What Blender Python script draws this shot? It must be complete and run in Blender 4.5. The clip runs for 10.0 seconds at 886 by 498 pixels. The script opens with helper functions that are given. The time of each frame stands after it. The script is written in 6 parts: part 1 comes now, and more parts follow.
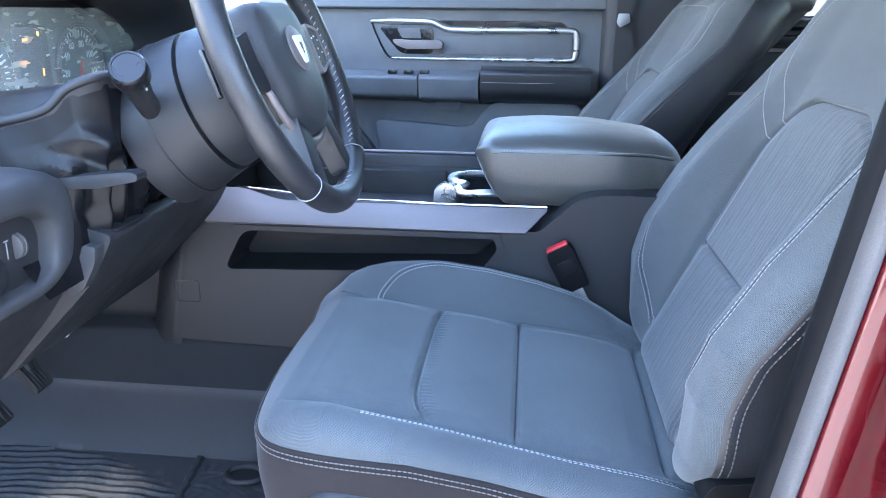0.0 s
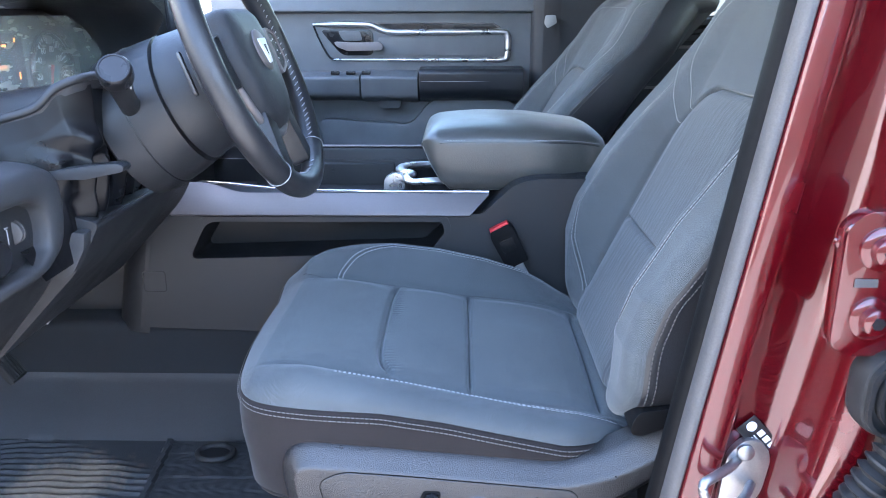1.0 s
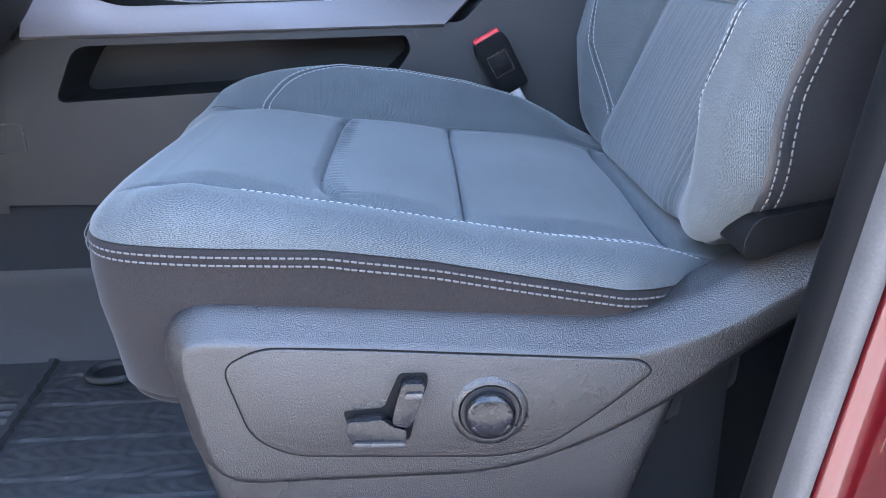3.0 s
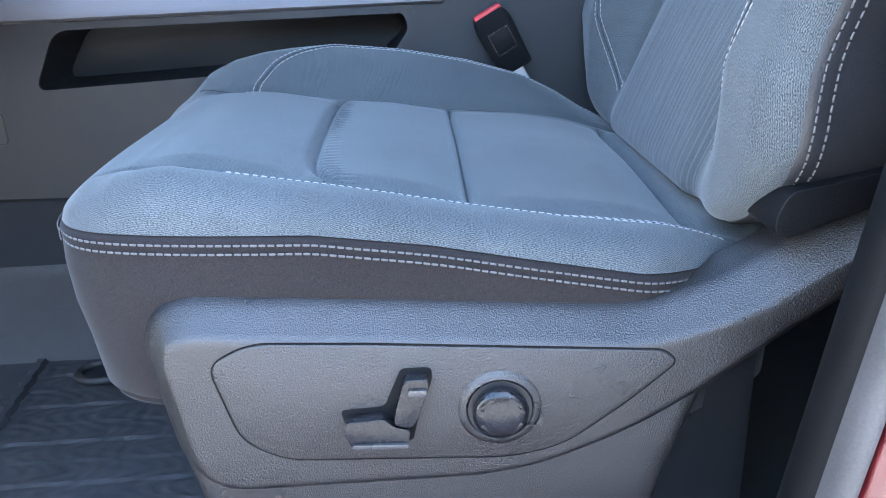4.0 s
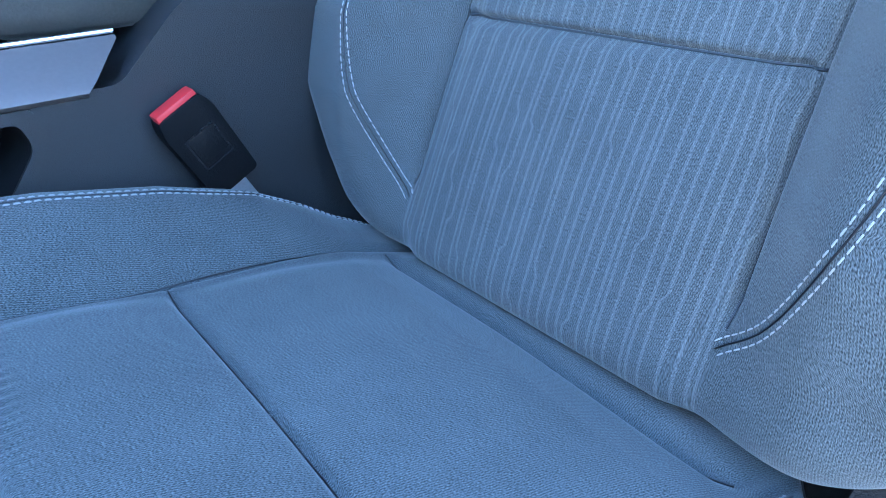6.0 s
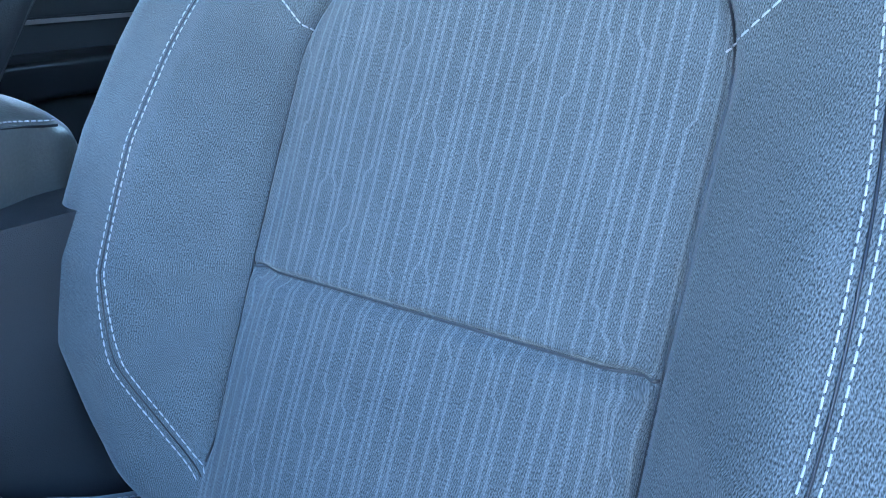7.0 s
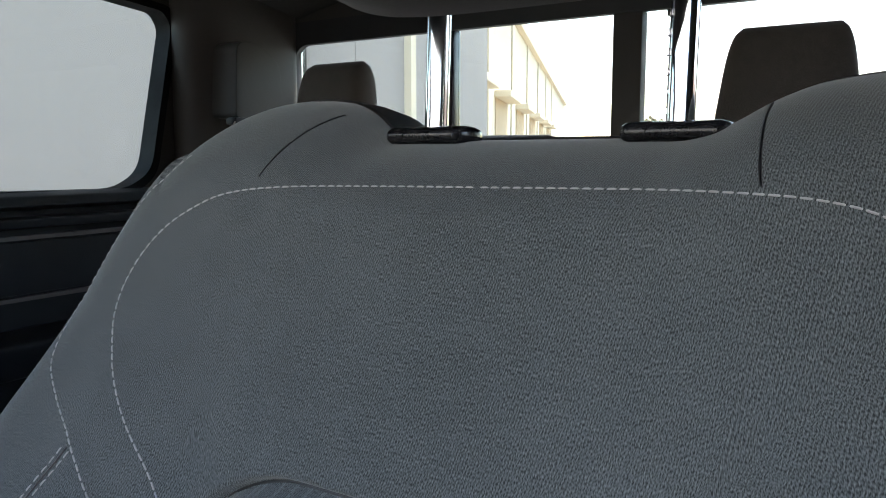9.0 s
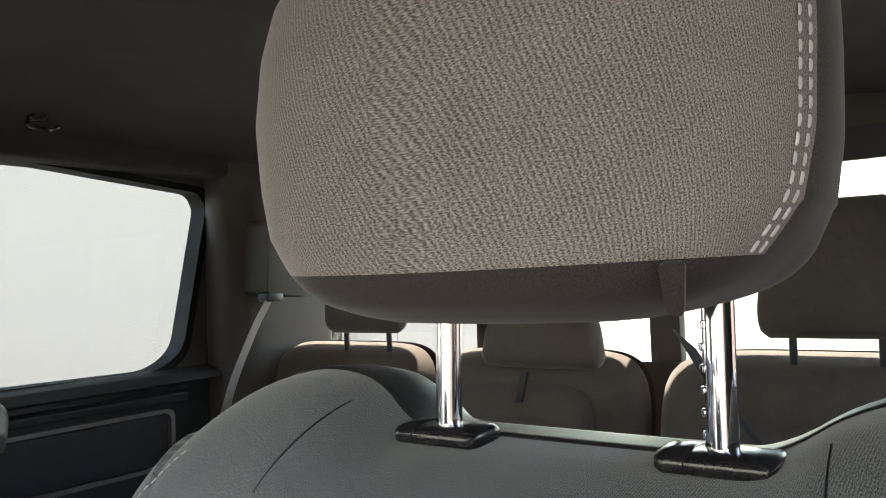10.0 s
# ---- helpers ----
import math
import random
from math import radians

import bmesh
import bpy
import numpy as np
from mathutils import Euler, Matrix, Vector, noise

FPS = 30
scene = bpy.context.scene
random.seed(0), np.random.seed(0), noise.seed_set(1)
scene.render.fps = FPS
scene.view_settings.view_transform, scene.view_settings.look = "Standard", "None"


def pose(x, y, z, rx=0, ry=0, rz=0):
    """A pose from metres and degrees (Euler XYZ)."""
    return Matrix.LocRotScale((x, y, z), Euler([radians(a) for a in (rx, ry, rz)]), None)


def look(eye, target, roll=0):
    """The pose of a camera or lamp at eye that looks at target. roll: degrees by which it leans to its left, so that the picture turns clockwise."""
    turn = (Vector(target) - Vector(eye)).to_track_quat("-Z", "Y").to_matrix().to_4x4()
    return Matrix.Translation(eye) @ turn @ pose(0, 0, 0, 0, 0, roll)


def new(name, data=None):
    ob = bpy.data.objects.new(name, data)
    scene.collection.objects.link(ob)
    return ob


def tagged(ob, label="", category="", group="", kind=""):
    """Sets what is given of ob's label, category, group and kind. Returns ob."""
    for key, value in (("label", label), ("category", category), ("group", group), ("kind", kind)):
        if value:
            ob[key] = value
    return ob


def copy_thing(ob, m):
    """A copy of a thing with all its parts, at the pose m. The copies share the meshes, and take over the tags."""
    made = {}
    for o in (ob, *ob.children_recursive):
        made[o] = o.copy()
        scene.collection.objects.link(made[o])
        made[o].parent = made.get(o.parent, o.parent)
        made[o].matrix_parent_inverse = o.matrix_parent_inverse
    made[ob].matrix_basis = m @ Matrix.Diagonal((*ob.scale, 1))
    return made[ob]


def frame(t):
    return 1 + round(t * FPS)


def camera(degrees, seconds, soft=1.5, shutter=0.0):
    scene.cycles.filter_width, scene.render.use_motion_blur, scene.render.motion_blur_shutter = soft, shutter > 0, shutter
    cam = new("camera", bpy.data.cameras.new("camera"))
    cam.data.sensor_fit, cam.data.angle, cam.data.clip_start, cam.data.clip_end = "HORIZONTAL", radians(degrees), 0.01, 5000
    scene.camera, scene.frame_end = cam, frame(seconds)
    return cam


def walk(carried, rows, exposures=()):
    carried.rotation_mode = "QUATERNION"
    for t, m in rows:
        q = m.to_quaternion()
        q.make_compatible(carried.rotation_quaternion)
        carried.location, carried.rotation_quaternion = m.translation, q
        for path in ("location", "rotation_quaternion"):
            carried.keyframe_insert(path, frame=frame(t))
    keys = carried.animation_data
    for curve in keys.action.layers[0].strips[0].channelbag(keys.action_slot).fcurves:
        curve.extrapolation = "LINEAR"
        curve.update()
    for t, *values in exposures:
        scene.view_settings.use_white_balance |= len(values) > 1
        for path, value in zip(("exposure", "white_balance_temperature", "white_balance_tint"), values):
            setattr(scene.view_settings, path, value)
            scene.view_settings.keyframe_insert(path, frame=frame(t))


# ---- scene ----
cam = camera(60.39, 10.0, soft=1.0)

# seconds, x, y, z in metres, heading, tilt and lean in degrees
# x points to the rear of the truck, y to the passenger side, z up
ROWS = [
    (0, 0.3326, -0.9644, 0.8758, 6.21, -17.40, 0.51),
    (0.5, 0.3234, -1.0599, 0.8792, 3.00, -17.31, 0.12),
    (1, 0.3174, -1.0914, 0.8768, 1.27, -17.19, -0.10),
    (1.5, 0.3142, -1.0916, 0.8730, 0.31, -17.93, -0.27),
    (2, 0.3209, -1.0210, 0.8081, -0.10, -19.02, -0.99),
    (2.5, 0.3048, -0.8682, 0.6832, -1.14, -20.06, -1.46),
    (3, 0.2962, -0.7827, 0.6007, -1.62, -20.69, -1.67),
    (4.3, 0.2961, -0.7401, 0.5776, -1.84, -21.62, -3.30),
    (4.5, 0.2629, -0.7350, 0.5861, -3.20, -22.14, -3.53),
    (5, 0.1633, -0.6293, 0.6160, -10.43, -24.22, -4.29),
    (5.2, 0.1462, -0.5588, 0.6260, -15.35, -24.81, -4.27),
    (6.3, 0.2465, -0.2948, 0.6689, -43.19, -25.11, -2.50),
    (6.5, 0.2503, -0.2766, 0.6881, -48.48, -24.14, -2.26),
    (7, 0.2831, -0.2517, 0.7483, -53.64, -20.65, -1.70),
    (7.3, 0.3147, -0.2395, 0.7834, -55.01, -18.65, -1.83),
    (7.5, 0.3331, -0.2328, 0.8054, -55.97, -17.37, -1.77),
    (8, 0.3732, -0.2200, 0.8440, -57.40, -14.00, -1.55),
    (8.5, 0.3959, -0.2010, 0.8894, -59.43, -10.83, -0.25),
    (9, 0.4310, -0.1949, 0.9344, -58.15, -6.92, 0.01),
    (9.5, 0.4659, -0.1933, 0.9862, -56.35, -2.77, -0.94),
    (10, 0.4834, -0.1851, 1.0370, -55.17, 2.36, -2.07),
]
PATH = [(t, pose(x, y, z, 90 + b, 0, a) @ pose(0, 0, 0, 0, 0, c)) for t, x, y, z, a, b, c in ROWS]
walk(cam, PATH, exposures=[(0, 4.22, 5900, 11), (1, 3.95, 6080, 12), (2, 3.68, 6250, 15), (3, 4.14, 6250, 13), (5, 4.12, 5600, 4), (6.4, 4.28, 4850, 3), (7.3, 4.28, 5100, 1), (8.3, 3.79, 5880, 5), (9.1, 2.6, 6850, 10), (9.5, 2.88, 7150, 11), (10, 3.38, 7500, 11)])

# ---- light ----
world = bpy.data.worlds.new("world")
scene.world = world
world.use_nodes = True
_n = world.node_tree.nodes
sky = _n.new("ShaderNodeTexSky")
sky.sky_type = "NISHITA"
sky.sun_disc = False
sky.dust_density, sky.air_density = 1.2, 1.2
sky.sun_elevation, sky.sun_rotation = radians(58), radians(84.5)
world.node_tree.links.new(sky.outputs[0], _n["Background"].inputs[0])
_n["Background"].inputs[1].default_value = 0.15
sun_data = bpy.data.lights.new("sun", "SUN")
sun_data.energy, sun_data.angle, sun_data.color = 3.0, radians(0.6), (1.0, 0.95, 0.88)
sun = new("sun", sun_data)
SUN_DIR = Vector((0.53, 0.045, 0.85)).normalized()
sun.matrix_world = look(SUN_DIR * 20, (0, 0, 0))


# ---- materials ----
def node(nt, kind, **kw):
    n = nt.nodes.new(kind)
    for k, v in kw.items():
        n.inputs[k.replace("_", " ")].default_value = v
    return n


def base_material(name, rough=0.6, metal=0.0, spec=0.5):
    m = bpy.data.materials.new(name)
    m.use_nodes = True
    b = m.node_tree.nodes["Principled BSDF"]
    b.inputs["Roughness"].default_value = rough
    b.inputs["Metallic"].default_value = metal
    b.inputs["Specular IOR Level"].default_value = spec
    return m, m.node_tree, b


def surface(name, colour, rough=0.6, metal=0.0, spec=0.5, grain=900.0, relief=0.2, vary=0.25, stain=14.0, coat=0.0, dist=0.001):
    """Colour varied at two scales, with a fine grain relief."""
    m, nt, b = base_material(name, rough, metal, spec)
    tc = nt.nodes.new("ShaderNodeTexCoord")
    big = node(nt, "ShaderNodeTexNoise", Scale=stain, Detail=4.0)
    fine = node(nt, "ShaderNodeTexNoise", Scale=grain, Detail=3.0)
    add = nt.nodes.new("ShaderNodeMath")
    add.operation = "ADD"
    for n in (big, fine):
        nt.links.new(tc.outputs["Object"], n.inputs["Vector"])
    nt.links.new(big.outputs["Fac"], add.inputs[0])
    nt.links.new(fine.outputs["Fac"], add.inputs[1])
    ramp = node(nt, "ShaderNodeMapRange", From_Min=0.6, From_Max=1.4, To_Min=1 - vary, To_Max=1 + vary)
    nt.links.new(add.outputs[0], ramp.inputs["Value"])
    mul = nt.nodes.new("ShaderNodeVectorMath")
    mul.operation = "SCALE"
    mul.inputs[0].default_value = colour[:3]
    nt.links.new(ramp.outputs[0], mul.inputs["Scale"])
    nt.links.new(mul.outputs[0], b.inputs["Base Color"])
    bump = node(nt, "ShaderNodeBump", Strength=relief, Distance=dist)
    nt.links.new(fine.outputs["Fac"], bump.inputs["Height"])
    nt.links.new(bump.outputs[0], b.inputs["Normal"])
    rr = node(nt, "ShaderNodeMapRange", From_Min=0.3, From_Max=0.7, To_Min=max(rough - 0.08, 0.02), To_Max=min(rough + 0.08, 1))
    nt.links.new(big.outputs["Fac"], rr.inputs["Value"])
    nt.links.new(rr.outputs[0], b.inputs["Roughness"])
    if coat:
        b.inputs["Coat Weight"].default_value = coat
        b.inputs["Coat Roughness"].default_value = 0.04
    return m


def plain(name, colour, rough=0.5, metal=0.0, emit=0.0):
    m, nt, b = base_material(name, rough, metal)
    b.inputs["Base Color"].default_value = (*colour, 1)
    if emit:
        b.inputs["Emission Color"].default_value = (*colour, 1)
        b.inputs["Emission Strength"].default_value = emit
    return m


def math_node(nt, op, a, b=None):
    n = nt.nodes.new("ShaderNodeMath")
    n.operation = op
    for i, q in enumerate((a, b)):
        if isinstance(q, (int, float)):
            n.inputs[i].default_value = q
        elif q is not None:
            nt.links.new(q, n.inputs[i])
    return n.outputs[0]


def cloth(name, dark, light, pitch=0.0005, stripes=False, sheen=0.2, sewn=False, along=2.6, rib=0.0015):
    """A woven cover of short yarn flecks; sewn covers carry their own lay of the yarn, and stripes adds pale lines that step aside."""
    m, nt, b = base_material(name, 0.9, 0.0, 0.25)
    L = nt.links.new
    tc = nt.nodes.new("ShaderNodeTexCoord")
    lay = tc.outputs["UV"] if sewn else tc.outputs["Object"]

    def yarn(across, along, detail, rough):
        mp = nt.nodes.new("ShaderNodeMapping")
        mp.inputs["Scale"].default_value = (1 / across, 1 / along, 1) if sewn else (1 / across, 1 / across, 1 / along)
        L(lay, mp.inputs["Vector"])
        n = node(nt, "ShaderNodeTexNoise", Scale=1.0, Detail=detail, Roughness=rough)
        L(mp.outputs[0], n.inputs["Vector"])
        return n.outputs["Fac"]
    fleck = yarn(pitch, pitch * along, 0.0, 0.5)
    slub = yarn(pitch * 2.1, pitch * 2 * along, 1.0, 0.5)
    cloud = node(nt, "ShaderNodeTexNoise", Scale=8.0, Detail=6.0)
    L(tc.outputs["Object"], cloud.inputs["Vector"])
    nap = node(nt, "ShaderNodeTexNoise", Scale=55.0, Detail=3.0)
    L(tc.outputs["Object"], nap.inputs["Vector"])
    h = math_node(nt, "ADD", math_node(nt, "MULTIPLY", fleck, 1.35), math_node(nt, "MULTIPLY", slub, 0.3))
    if sewn:
        # slanting ribs of the twill
        ax = nt.nodes.new("ShaderNodeSeparateXYZ")
        L(lay, ax.inputs[0])
        slant = math_node(nt, "ADD", ax.outputs[0], math_node(nt, "MULTIPLY", ax.outputs[1], 0.16))
        phase = math_node(nt, "ADD", math_node(nt, "MULTIPLY", slant, 2 * math.pi / rib), math_node(nt, "MULTIPLY", slub, 3.0))
        h = math_node(nt, "ADD", h, math_node(nt, "MULTIPLY", math_node(nt, "SINE", phase), 0.15))
    soft = math_node(nt, "ADD", math_node(nt, "MULTIPLY", cloud.outputs["Fac"], 0.30), math_node(nt, "MULTIPLY", nap.outputs["Fac"], 0.16))
    fac = node(nt, "ShaderNodeMapRange", From_Min=0.70, From_Max=1.55)
    fac.clamp = False
    L(math_node(nt, "ADD", h, soft), fac.inputs["Value"])
    out = math_node(nt, "MAXIMUM", fac.outputs[0], 0.0)
    if stripes:
        step = 0.0088
        sep = nt.nodes.new("ShaderNodeSeparateXYZ")
        L(lay, sep.inputs[0])
        c = math_node(nt, "DIVIDE", sep.outputs[0], step)
        white = nt.nodes.new("ShaderNodeTexWhiteNoise")
        white.noise_dimensions = "1D"
        L(math_node(nt, "FLOOR", c), white.inputs["W"])
        pace = math_node(nt, "ADD", math_node(nt, "MULTIPLY", white.outputs["Value"], 3.5), 2.6)
        run = math_node(nt, "ADD", math_node(nt, "MULTIPLY", sep.outputs[1], pace), math_node(nt, "MULTIPLY", white.outputs["Value"], 17.0))
        zig = node(nt, "ShaderNodeMapRange", From_Min=0.488, From_Max=0.512, To_Min=0.27, To_Max=0.73)
        L(math_node(nt, "PINGPONG", run, 1.0), zig.inputs["Value"])
        off = math_node(nt, "ABSOLUTE", math_node(nt, "SUBTRACT", math_node(nt, "FRACT", c), zig.outputs[0]))
        thin = node(nt, "ShaderNodeMapRange", From_Min=0.16, From_Max=0.09, To_Min=0.0, To_Max=0.36)
        L(off, thin.inputs["Value"])
        worn = math_node(nt, "ADD", math_node(nt, "MULTIPLY", slub, 1.1), 0.35)
        out = math_node(nt, "ADD", out, math_node(nt, "MULTIPLY", thin.outputs[0], worn))
    mix = nt.nodes.new("ShaderNodeMix")
    mix.data_type = "RGBA"
    mix.clamp_factor = False
    mix.inputs["A"].default_value = (*dark, 1)
    mix.inputs["B"].default_value = (*light, 1)
    L(out, mix.inputs["Factor"])
    L(mix.outputs["Result"], b.inputs["Base Color"])
    bump = node(nt, "ShaderNodeBump", Strength=0.06, Distance=0.0006)
    L(h, bump.inputs["Height"])
    L(bump.outputs[0], b.inputs["Normal"])
    b.inputs["Sheen Weight"].default_value = sheen
    b.inputs["Sheen Roughness"].default_value = 0.45
    return m


FABRIC = cloth("seat_fabric", (0.020, 0.0232, 0.0245), (0.140, 0.154, 0.160), sewn=True)
INSERT = cloth("insert_fabric", (0.028, 0.0314, 0.0336), (0.130, 0.142, 0.148), stripes=True, sewn=True)
# headrest cloth: own weave, with the warm light on it put into the colour
HEAD_CLOTH_LIT = cloth("headrest_fabric_warm_lit", (0.038, 0.035, 0.032), (0.208, 0.192, 0.174), pitch=0.0005, sewn=True, along=1.7, rib=0.00135)
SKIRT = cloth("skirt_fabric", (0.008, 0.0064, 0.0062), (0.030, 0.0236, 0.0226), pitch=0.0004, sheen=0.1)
# rear cloth: dark grey, its brown cast is warm light mixed into the colour
REAR_CLOTH_LIT = cloth("rear_fabric_warm_lit", (0.024, 0.0205, 0.0175), (0.150, 0.124, 0.103))
VINYL = surface("armrest_vinyl", (0.064, 0.063, 0.057), 0.38, grain=420, relief=0.3, spec=0.9)
VINYL.node_tree.nodes["Principled BSDF"].inputs["Sheen Weight"].default_value = 0.4
VINYL.node_tree.nodes["Principled BSDF"].inputs["Sheen Roughness"].default_value = 0.25
DOORTRIM = surface("door_trim", (0.105, 0.109, 0.114), 0.5, spec=0.45, grain=1000, relief=0.4)
BOOT = surface("boot_leatherette", (0.005, 0.005, 0.006), 0.30, spec=0.22, grain=700, relief=0.1)
BOOT_HEM = surface("hem_leatherette", (0.0035, 0.0035, 0.004), 0.55, spec=0.2, grain=500, relief=0.3)
LEATHER = surface("black_leather", (0.020, 0.020, 0.022), 0.40, spec=0.6, grain=500, relief=0.35)
SOFT = surface("soft_black_trim", (0.035, 0.036, 0.039), 0.5, spec=0.32, grain=700, relief=0.4)
HARD = surface("hard_black_plastic", (0.0170, 0.0176, 0.0195), 0.46, spec=0.5, grain=1100, relief=0.45)
HARD2 = surface("seat_side_plastic", (0.0155, 0.0142, 0.0145), 0.33, spec=0.9, grain=900, relief=0.9)
GLOSSY = surface("smooth_black_plastic", (0.012, 0.012, 0.0135), 0.24, spec=0.4, grain=300, relief=0.03)
RUBBER = surface("rubber", (0.013, 0.013, 0.014), 0.62, grain=600, relief=0.25)
SEAL = surface("black_seal_rubber", (0.0035, 0.0035, 0.004), 0.65, spec=0.15, grain=600, relief=0.25)
CARPET = surface("carpet", (0.016, 0.0175, 0.020), 0.95, grain=1200, relief=0.9, vary=0.4)
SATIN_BLACK = surface("satin_black_plastic", (0.045, 0.044, 0.046), 0.30, spec=0.7, grain=300, relief=0.05)
SILVER = surface("brushed_silver", (0.215, 0.190, 0.185), 0.58, metal=0.55, grain=300, relief=0.04, vary=0.06)
SATIN = surface("satin_trim", (0.62, 0.61, 0.60), 0.30, metal=0.85, grain=300, relief=0.02, vary=0.04)
LINING = surface("pocket_lining", (0.011, 0.0112, 0.0122), 0.6, spec=0.3, grain=700, relief=0.3)
CHROME = surface("chrome", (0.75, 0.75, 0.76), 0.07, metal=1.0, grain=200, relief=0.0, vary=0.03)
GREYSEAL = surface("grey_weatherstrip", (0.068, 0.064, 0.064), 0.55, grain=500, relief=0.25)
PAINT = surface("red_metallic_paint", (0.085, 0.002, 0.005), 0.20, metal=0.20, grain=2500, relief=0.02, vary=0.15, coat=1.0)
STITCH = plain("thread", (0.31, 0.31, 0.31), 0.8)
STITCH_DIM = plain("grey_thread", (0.30, 0.30, 0.31), 0.8)
STITCH_MID = plain("skirt_thread", (0.11, 0.104, 0.10), 0.8)
RED = plain("red_button", (0.55, 0.02, 0.025), 0.45)
STEEL = surface("steel", (0.36, 0.36, 0.37), 0.42, metal=1.0, grain=400, relief=0.05, vary=0.1)
WHITEP = plain("white_print", (0.75, 0.75, 0.75), 0.6)
YELLOWP = plain("yellow_print", (0.75, 0.65, 0.02), 0.6)
BLACKP = plain("black_print", (0.01, 0.01, 0.012), 0.4)
HEADLINER = surface("headliner", (0.020, 0.018, 0.017), 0.95, grain=900, relief=0.5)
PILLARTRIM = surface("pillar_trim", (0.034, 0.029, 0.025), 0.7, grain=700, relief=0.3)


# ---- building helpers ----
ORIGIN = {}


def thing(name, at, label, category, group="", kind=""):
    """An Empty at the thing's base; its parts hang under it."""
    ob = new(name)
    ob.location = at
    ob.empty_display_size = 0.05
    ORIGIN[ob.name] = Vector(at)
    return tagged(ob, label, category, group, kind)


def finish(me, material, smooth=True):
    me.materials.append(material)
    if smooth:
        me.polygons.foreach_set("use_smooth", [True] * len(me.polygons))
    me.update()


def mesh_of(bm, name):
    me = bpy.data.meshes.new(name)
    if isinstance(bm, tuple):
        me.from_pydata([tuple(map(float, v)) for v in bm[0]], [], [tuple(map(int, f)) for f in bm[1]])
    else:
        bm.to_mesh(me)
        bm.free()
    return me


def arc_lengths(P):
    """Lengths along the rows and columns of a grid of points, from its middle."""
    out = []
    for ax in (0, 1):
        d = np.linalg.norm(np.diff(P, axis=ax), axis=2)
        c = np.concatenate([np.zeros_like(np.take(d, [0], ax)), np.cumsum(d, ax)], ax)
        out.append(c - np.take(c, [c.shape[ax] // 2], ax))
    return out


def part(name, bm, material, parent, label="", smooth=True, sharp=40, lay=None):
    """One mesh object under a thing or a part; the shape is given in world metres. lay: (across, along) of the yarn for each point."""
    me = mesh_of(bm, name)
    if lay is not None:
        flat = np.stack([np.asarray(q).ravel() for q in lay], 1)
        idx = np.empty(len(me.loops), np.int32)
        me.loops.foreach_get("vertex_index", idx)
        me.uv_layers.new(name="lay").data.foreach_set("uv", flat[idx].astype(np.float32).ravel())
    o = ORIGIN[parent.name]
    me.transform(Matrix.Translation(-o))
    finish(me, material, smooth)
    if smooth and sharp:
        me.set_sharp_from_angle(angle=radians(sharp))
    ob = new(name, me)
    ob.parent = parent
    ORIGIN[ob.name] = o
    return tagged(ob, label)


def solo(name, bm, material, label, category, kind="", smooth=True, sharp=40, group=""):
    """A thing of one mesh."""
    me = mesh_of(bm, name)
    finish(me, material, smooth)
    if smooth and sharp:
        me.set_sharp_from_angle(angle=radians(sharp))
    ob = new(name, me)
    ORIGIN[ob.name] = Vector((0, 0, 0))
    return tagged(ob, label, category, group, kind)


def grid(pts, close_i=False, close_j=False):
    """A sheet from an array of points (n, m, 3)."""
    pts = np.asarray(pts, float)
    n, m = pts.shape[:2]
    ii = np.arange(n if close_i else n - 1)
    jj = np.arange(m if close_j else m - 1)
    a = (ii[:, None] * m + jj[None]).ravel()
    b = (ii[:, None] * m + (jj[None] + 1) % m).ravel()
    c = (((ii[:, None] + 1) % n) * m + (jj[None] + 1) % m).ravel()
    d = (((ii[:, None] + 1) % n) * m + jj[None]).ravel()
    return pts.reshape(-1, 3), np.stack([a, b, c, d], 1)


def merge(*pieces):
    vs, fs, k = [], [], 0
    for v, f in pieces:
        vs.extend(np.asarray(v).tolist())
        fs.extend([[i + k for i in q] for q in (f.tolist() if hasattr(f, "tolist") else f)])
        k += len(v)
    return vs, fs


def flip(sheet):
    v, f = sheet
    return v, [list(q)[::-1] for q in f]


def box(lo, hi, r=0.004, seg=2):
    bm = bmesh.new()
    bmesh.ops.create_cube(bm, size=1)
    lo, hi = Vector(lo), Vector(hi)
    for v in bm.verts:
        v.co = Vector((lo[i] + (v.co[i] + 0.5) * (hi[i] - lo[i]) for i in range(3)))
    if r:
        bmesh.ops.bevel(bm, geom=bm.edges[:], offset=r, segments=seg, affect="EDGES", profile=0.6)
    return bm


def moved(bm, m):
    bmesh.ops.transform(bm, matrix=m, verts=bm.verts)
    return bm


def prism(poly, axis, lo, hi, r=0.004, seg=2):
    """A polygon pushed along an axis, with rounded edges. Points are in the other two axes, in order."""
    bm = bmesh.new()
    k = "xyz".index(axis)

    def at(p, d):
        q = list(p)
        q.insert(k, d)
        return q
    a = [bm.verts.new(at(p, lo)) for p in poly]
    b = [bm.verts.new(at(p, hi)) for p in poly]
    bm.faces.new(a)
    bm.faces.new(b[::-1])
    for i in range(len(poly)):
        j = (i + 1) % len(poly)
        bm.faces.new((a[j], a[i], b[i], b[j]))
    bmesh.ops.recalc_face_normals(bm, faces=bm.faces)
    if r:
        bmesh.ops.bevel(bm, geom=[e for e in bm.edges if len(e.link_faces) == 2 and e.calc_face_angle(0) > 0.35], offset=r, segments=seg, affect="EDGES", profile=0.6, clamp_overlap=True)
    return bm


